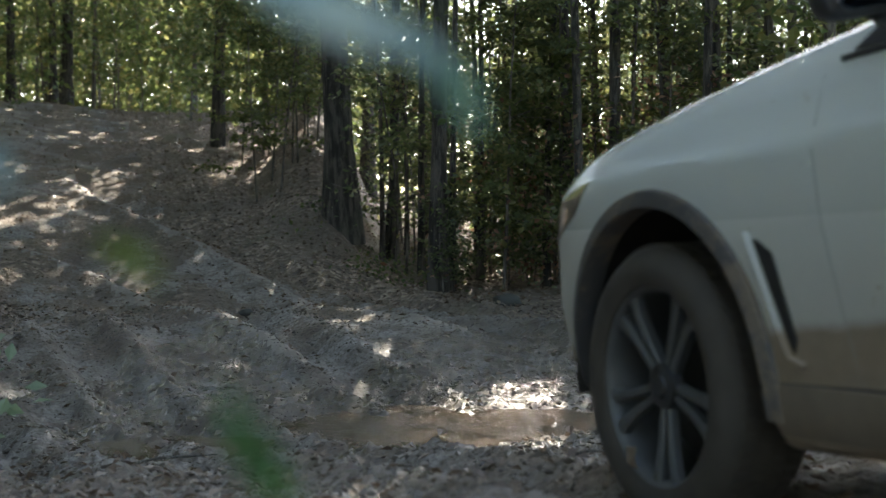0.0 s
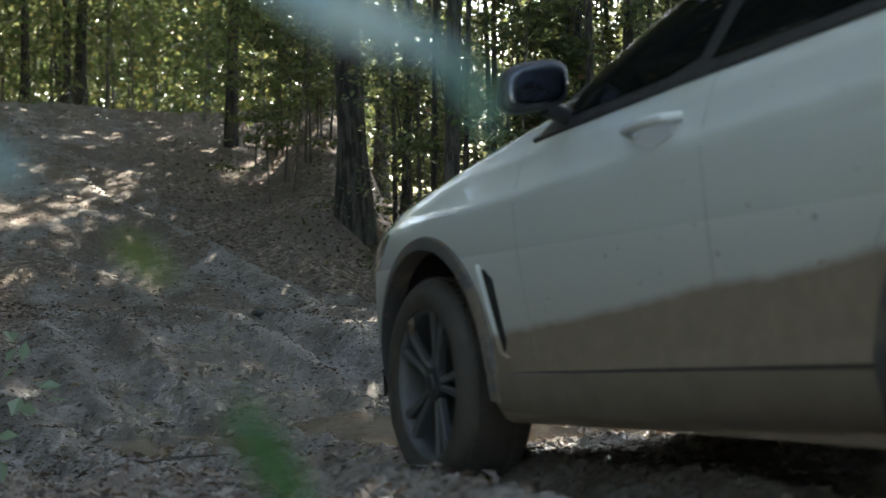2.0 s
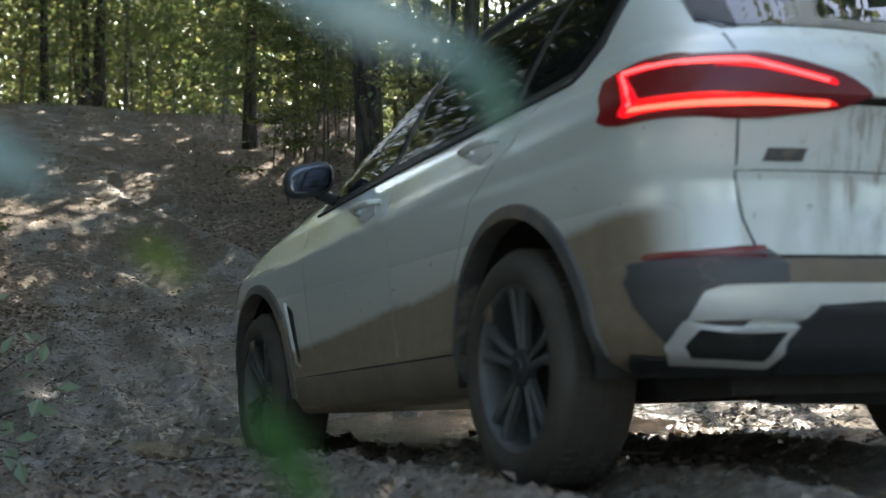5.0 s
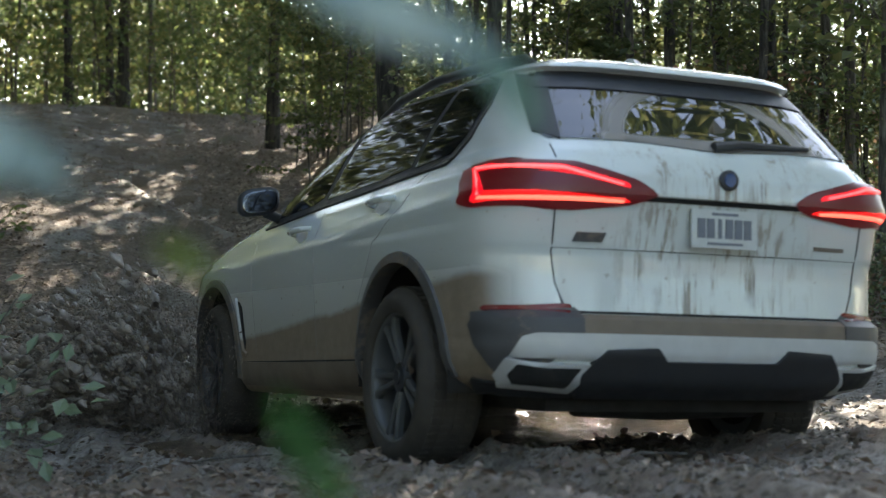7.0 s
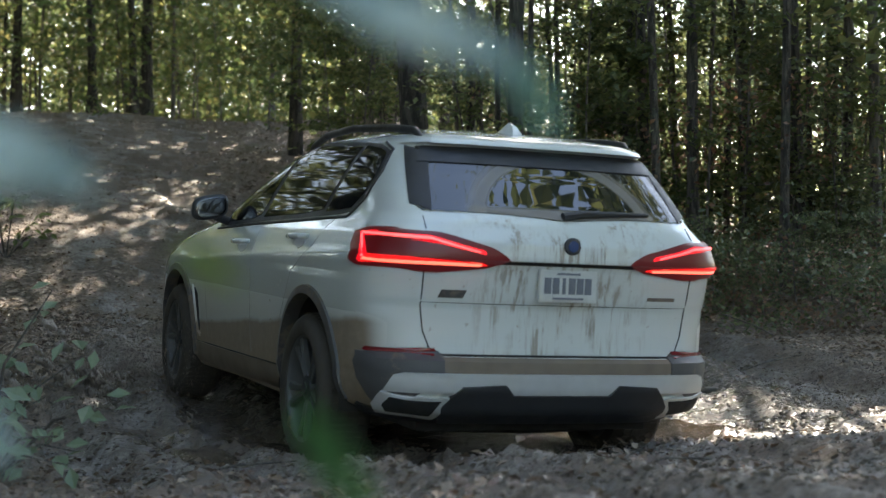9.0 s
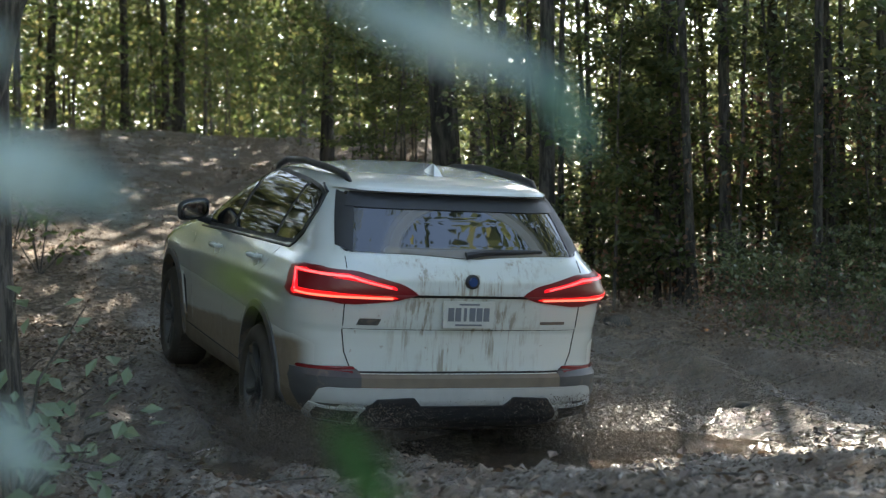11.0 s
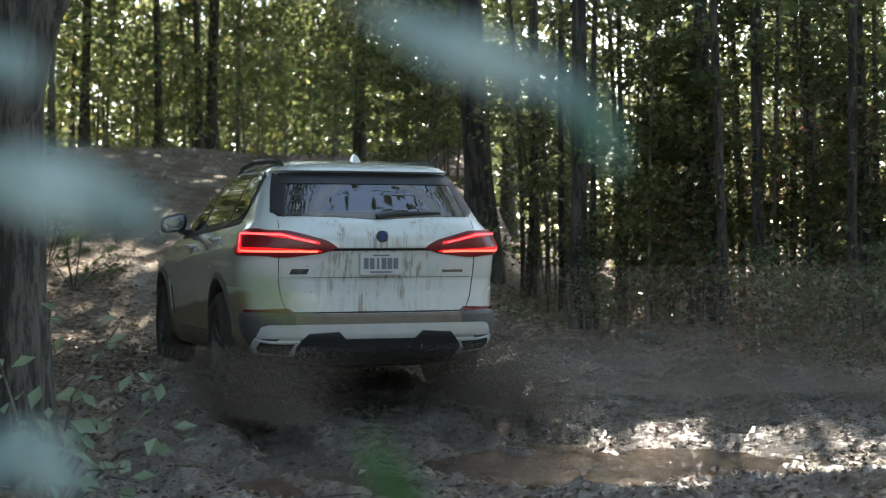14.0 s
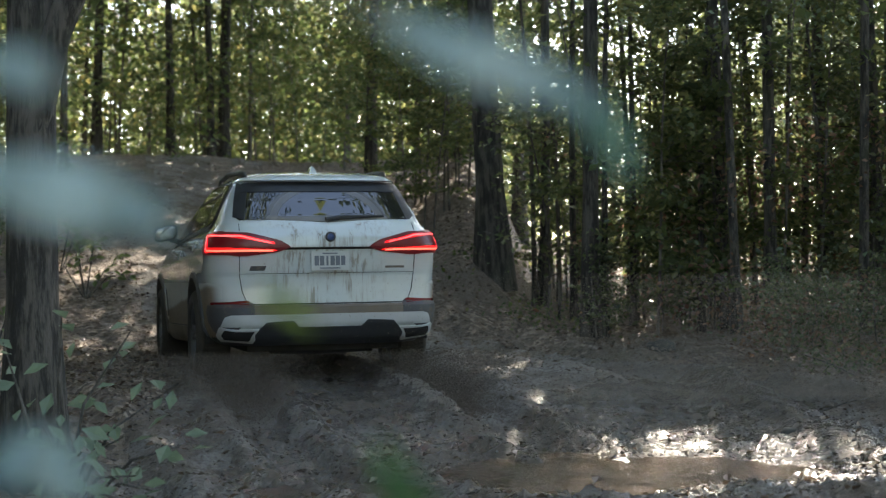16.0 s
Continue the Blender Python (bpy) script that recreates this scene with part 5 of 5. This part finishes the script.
def build_near_twigs():
    shrub = new("twig_bush")
    tagged(shrub, "bush of thin twigs with long leaves close by", "shrub")
    d = 0.6
    long_leaf([(380, -75), (470, -30), (560, 10), (650, 45), (725, 75), (785, 115)], .021, LEAF_P, shrub, d)
    long_leaf([(690, 55), (760, 95), (805, 140), (832, 190), (848, 245)], .015, LEAF_T, shrub, d + .02)
    long_leaf([(-420, 190), (-330, 210), (-230, 240), (-120, 262), (-40, 285), (25, 320)], .029, LEAF_P, shrub, d)
    long_leaf([(-360, 0), (-300, 5), (-240, 25), (-200, 60)], .020, LEAF_P, shrub, d)
    long_leaf([(395, 700), (420, 760), (450, 810), (485, 860), (530, 930)], .017, LEAF_B, shrub, d)
    long_leaf([(170, 425), (205, 440), (240, 460), (285, 500)], .012, LEAF_O, shrub, d + .1)
    long_leaf([(-330, 760), (-260, 735), (-190, 750), (-130, 800)], .030, LEAF_P, shrub, d)
    bm = bmesh.new()
    gz = ground_z(-.42, .75)
    base = Vector((-.42, .75, gz))
    for path in ([(530, 930), (300, 1300), (-300, 1700)], [(-420, 170), (-700, 500), (-800, 1300)], [(-330, 760), (-450, 1000), (-600, 1500)], [(430, -60), (-200, -260), (-800, 200), (-900, 1300)]):
        pts = [near_point(px, py, d) for px, py in path] + [base - Vector((0, 0, .03))]
        tube(bm, pts, [.0012] + [.0025] * (len(pts) - 2) + [.004], 6)
    part("twig", bm, BARK2, shrub)


build_near_twigs()

# ---- thrown mud ----


def build_spray(seed, count, ext, size, label):
    """Clods and drops that fly together: ext is the cloud's half size, its base at the origin."""
    rg = random.Random(seed)
    verts, faces = [], []
    for i in range(count):
        h = rg.random() ** 1.7
        w = 0.25 + 0.9 * h
        c = Vector((rg.gauss(0, .5) * ext[0] * w + ext[0] * 0.6 * h, rg.gauss(0, .5) * ext[1] * w, h * ext[2] * 2))
        r = size * rg.choice((.35, .5, .5, .7, 1.0, 1.6)) * (1.2 - 0.5 * h)
        k = len(verts)
        ax = [Vector((rg.gauss(0, 1), rg.gauss(0, 1), rg.gauss(0, 1))).normalized() * r * rg.uniform(.6, 1.2) for _ in range(2)]
        ax.append((c * 0.8 + Vector((0.1, 0, 0.35))).normalized() * r * rg.uniform(0.8, 1.9))      # drawn out along its flight
        verts += [c + ax[0], c - ax[0], c + ax[1], c - ax[1], c + ax[2], c - ax[2]]
        faces += [(k + a, k + b, k + e) for a in (0, 1) for b in (2, 3) for e in (4, 5)]
    ob = mesh_ob("mud_spray", verts, faces, CLOD, None, False)
    return tagged(ob, label, "mud spray", kind="stuff")


def build_dust(seed, count, ext, size, label, material=None):
    """A veil of fine flying grains, densest low down."""
    rg = random.Random(seed)
    verts, faces = [], []
    for i in range(count):
        h = rg.random() ** 2.2
        c = Vector((rg.gauss(.5, .5) * ext[0], rg.gauss(0, .5) * ext[1] * (.6 + h), h * ext[2] * 2))
        k = len(verts)
        verts += [c + Vector((rg.gauss(0, 1), rg.gauss(0, 1), rg.gauss(0, 1))) * size for _ in range(3)]
        faces.append((k, k + 1, k + 2))
    return tagged(mesh_ob("mud_mist", verts, faces, material or DUST, None, False), label, "mud mist", kind="stuff")


def build_splash(seed, count):
    """A torn sheet of flung mud: ragged lumps and strands that arc up and outward from the wheel, in x."""
    rg = random.Random(seed)
    bm = bmesh.new()
    for i in range(count):
        a, t = radians(rg.gauss(47, 6) if i % 3 else rg.uniform(12, 80)), rg.random() ** (.8 if i % 3 else .6)
        v = rg.uniform(.55, 1.0)
        c = Vector((v * math.cos(a) * t * 1.9, rg.gauss(0, .06) + rg.gauss(0, .16) * t, v * math.sin(a) * t * 1.6 - .45 * t * t))
        r = rg.choice((.006, .008, .011, .015, .021, .034)) * (1.3 - .5 * t)
        sh = Vector((rg.random() * 9, rg.random() * 9, rg.random() * 9))
        made = bmesh.ops.create_icosphere(bm, subdivisions=2 if r > .018 else 1, radius=1.0)
        spin = pose(0, 0, 0, rg.uniform(-50, 50), -math.degrees(a) + 35 * t + rg.uniform(-25, 25), rg.uniform(-40, 40)).to_3x3()
        for w in made["verts"]:
            k = 1 + 1.2 * noise.noise(w.co * 1.5 + sh) + .7 * noise.noise(w.co * 3.7 + sh)
            w.co = c + spin @ Vector((w.co.x * r * 1.7 * k, w.co.y * r * .8 * k, w.co.z * r * k))
    me = bpy.data.meshes.new("mud_splash")
    bm.to_mesh(me)
    bm.free()
    me.materials.append(SPLASHMUD)
    me.polygons.foreach_set("use_smooth", [True] * len(me.polygons))
    return tagged(new("mud_splash", me), "torn sheet of brown mud flung up by the front wheel", "mud splash", kind="stuff")


SPLASH = build_splash(8, 2000)
SPLASH_MIST = build_dust(12, 50000, (.85, .45, .42), .0032, "brown mist of mud round the front wheel")
SPRAY_FRONT = build_spray(1, 9000, (.75, .45, .45), .0065, "clods of wet mud thrown up by the front wheel")
SPRAY_RIGHT = build_dust(2, 14000, (.75, .60, .62), .0035, "fine brown drops of mud hanging beside the car")
SPRAY_REAR = build_dust(3, 170000, (1.15, .42, .22), .0027, "brown mist of mud flung back by a rear wheel")
SPRAY_REAR2 = build_dust(4, 170000, (1.15, .42, .22), .0027, "brown mist of mud flung back by a rear wheel")
MIST_WIDE = build_dust(9, 220000, (2.6, 1.3, .48), .0024, "thin brown mist of mud hanging over the ruts", HAZE)

# ---- what moves ----
# seconds, place of the rear axle's middle on the ground, heading left of ahead, nose up, left side up
CARROWS = [
    (0.0, 2.617, 1.719, 0.340, 22.57, -1.03, -2.70),
    (0.5, 2.489, 2.091, 0.371, 23.77, -2.48, -1.79),
    (1.0, 2.334, 2.465, 0.367, 24.53, -2.90, -1.21),
    (1.5, 2.167, 2.793, 0.358, 24.36, -3.39, -0.70),
    (2.0, 1.996, 3.151, 0.343, 24.14, -4.02, -0.48),
    (2.5, 1.828, 3.514, 0.320, 23.59, -4.40, -0.32),
    (3.0, 1.663, 3.855, 0.300, 23.41, -5.09, -0.15),
    (3.5, 1.506, 4.178, 0.283, 23.08, -5.59, -0.05),
    (4.0, 1.340, 4.519, 0.264, 22.98, -6.26, 0.64),
    (4.2, 1.281, 4.665, 0.259, 23.06, -6.46, 0.69),
    (6.3, 0.633, 6.275, 0.100, 26.04, -5.09, 1.51),
    (6.5, 0.596, 6.427, 0.077, 24.90, -4.89, 1.82),
    (7.0, 0.419, 6.797, 0.032, 25.52, -3.32, 2.66),
    (7.5, 0.238, 7.113, -0.004, 26.10, -1.72, 3.73),
    (8.0, 0.050, 7.441, -0.038, 26.22, -0.32, 4.03),
    (8.5, -0.111, 7.753, -0.066, 26.09, 0.67, 3.38),
    (9.0, -0.278, 8.108, -0.098, 25.40, 2.06, 2.44),
    (9.2, -0.338, 8.255, -0.114, 25.06, 2.58, 1.99),
    (11.3, -1.065, 9.688, -0.088, 24.18, 7.23, 1.70),
    (11.5, -1.125, 9.804, -0.075, 24.36, 7.04, 1.62),
    (12.0, -1.280, 10.132, -0.025, 24.36, 6.65, 1.42),
    (12.5, -1.409, 10.440, 0.038, 24.10, 5.78, 1.03),
    (13.0, -1.549, 10.755, 0.103, 23.98, 4.34, 0.62),
    (13.5, -1.685, 11.060, 0.167, 23.91, 3.01, 0.11),
    (14.0, -1.833, 11.389, 0.222, 23.60, 1.80, -0.07),
    (14.5, -1.985, 11.726, 0.255, 23.40, 1.21, 0.25),
    (15.0, -2.152, 12.064, 0.277, 22.95, 0.96, 0.62),
    (15.5, -2.309, 12.409, 0.294, 22.28, 0.88, 0.41),
    (16.0, -2.466, 12.785, 0.315, 21.57, 0.73, -0.62),
]
ROLL_START = 20.0


def motions():
    walk(car, [(t, pose(x, y, z, roll, -pitch, yaw + 90)) for t, x, y, z, yaw, pitch, roll in CARROWS])
    way, turns, last = 0.0, [], None
    for t, x, y, z, *_ in CARROWS:
        if last:
            way += math.hypot(x - last[0], y - last[1], z - last[2])
        last = (x, y, z)
        turns.append((t, math.degrees(way / 0.385)))
    full = []
    for (t0, a0), (t1, a1) in zip(turns, turns[1:]):            # no more than 60 degrees from row to row
        n = max(1, math.ceil((a1 - a0) / 60))
        full += [(t0 + (t1 - t0) * i / n, a0 + (a1 - a0) * i / n) for i in range(n)]
    full.append(turns[-1])
    for w, (x, y) in zip(wheels, ((0, .835), (0, -.835), (2.975, .835), (2.975, -.835))):
        walk(w, [(t, pose(x, y, 0.385, 0, a + ROLL_START + (25 if x < 1 else 0), 0)) for t, a in full])
    deep = -1.6
    walk(SPRAY_FRONT, [(0.0, pose(-.6, 7.0, deep, 0, 0, 150)), (4.6, pose(-.9, 7.5, deep, 0, 0, 150)), (6.0, pose(-1.5, 8.6, -.25, 0, 0, 155)), (7.0, pose(-1.85, 8.9, -.15, 0, 0, 160)), (8.0, pose(-2.15, 9.3, -.15, 0, 8, 165)), (9.0, pose(-2.45, 9.6, -.5, 0, 14, 170)), (10.5, pose(-2.7, 9.9, deep, 0, 14, 170)), (16.0, pose(-2.7, 9.9, deep, 0, 14, 170))])
    walk(SPLASH, [(0.0, pose(-.6, 7.0, deep, 0, 0, 165)), (4.4, pose(-.9, 7.4, deep, 0, 0, 165)), (5.8, pose(-1.5, 8.4, -.25, 0, 0, 165)), (6.5, pose(-1.62, 8.75, -.12, 0, 0, 168)), (7.5, pose(-1.95, 9.3, -.05, 0, 6, 170)), (8.5, pose(-2.3, 9.85, -.12, 0, 12, 172)), (9.2, pose(-2.5, 10.2, -.5, 0, 16, 172)), (10.4, pose(-2.7, 10.5, deep, 0, 16, 172)), (16.0, pose(-2.7, 10.5, deep, 0, 16, 172))])
    walk(SPLASH_MIST, [(0.0, pose(-.6, 7.0, deep, 0, 0, 165)), (4.4, pose(-.9, 7.4, deep, 0, 0, 165)), (5.8, pose(-1.5, 8.4, -.25, 0, 0, 165)), (6.5, pose(-1.62, 8.75, -.05, 0, 0, 168)), (7.5, pose(-1.95, 9.3, .0, 0, 0, 170)), (8.5, pose(-2.3, 9.85, -.05, 0, 0, 172)), (9.2, pose(-2.5, 10.2, -.4, 0, 0, 172)), (10.4, pose(-2.7, 10.5, deep, 0, 0, 172)), (16.0, pose(-2.7, 10.5, deep, 0, 0, 172))])
    walk(MIST_WIDE, [(0.0, pose(0, 12.6, -2.2)), (9.2, pose(0, 12.6, -2.2)), (11.3, pose(-.2, 11.3, .0)), (14.0, pose(-.1, 11.8, .2)), (16.0, pose(.0, 12.2, .2))])
    walk(SPRAY_RIGHT, [(0.0, pose(1.4, 9.0, -2.2, 0, 0, 20)), (6.6, pose(1.6, 9.2, -2.2, 0, 0, 20)), (8.0, pose(1.75, 9.6, -.5, 0, 0, 20)), (9.0, pose(1.8, 9.8, -.1, 0, 0, 20)), (10.2, pose(1.9, 10.0, -.6, 0, 0, 20)), (11.6, pose(1.9, 10.1, -2.2, 0, 0, 20)), (16.0, pose(1.9, 10.1, -2.2, 0, 0, 20))])
    for spray, side in ((SPRAY_REAR, .84), (SPRAY_REAR2, -.84)):
        rows = []
        for t, x, y, z, yaw, *_ in CARROWS:
            m = pose(x, y, 0, 0, 0, yaw + 90) @ Vector((-.35, side, 0))
            rows.append((t, pose(m.x, m.y, z - .62 + .58 * (.5 * sstep(4.2, 6.3, t) + .5 * sstep(8.5, 11.0, t)) * (1.0 - 0.25 * sstep(14, 16, t)), 0, 0, yaw - 90)))
        walk(spray, rows)


motions()
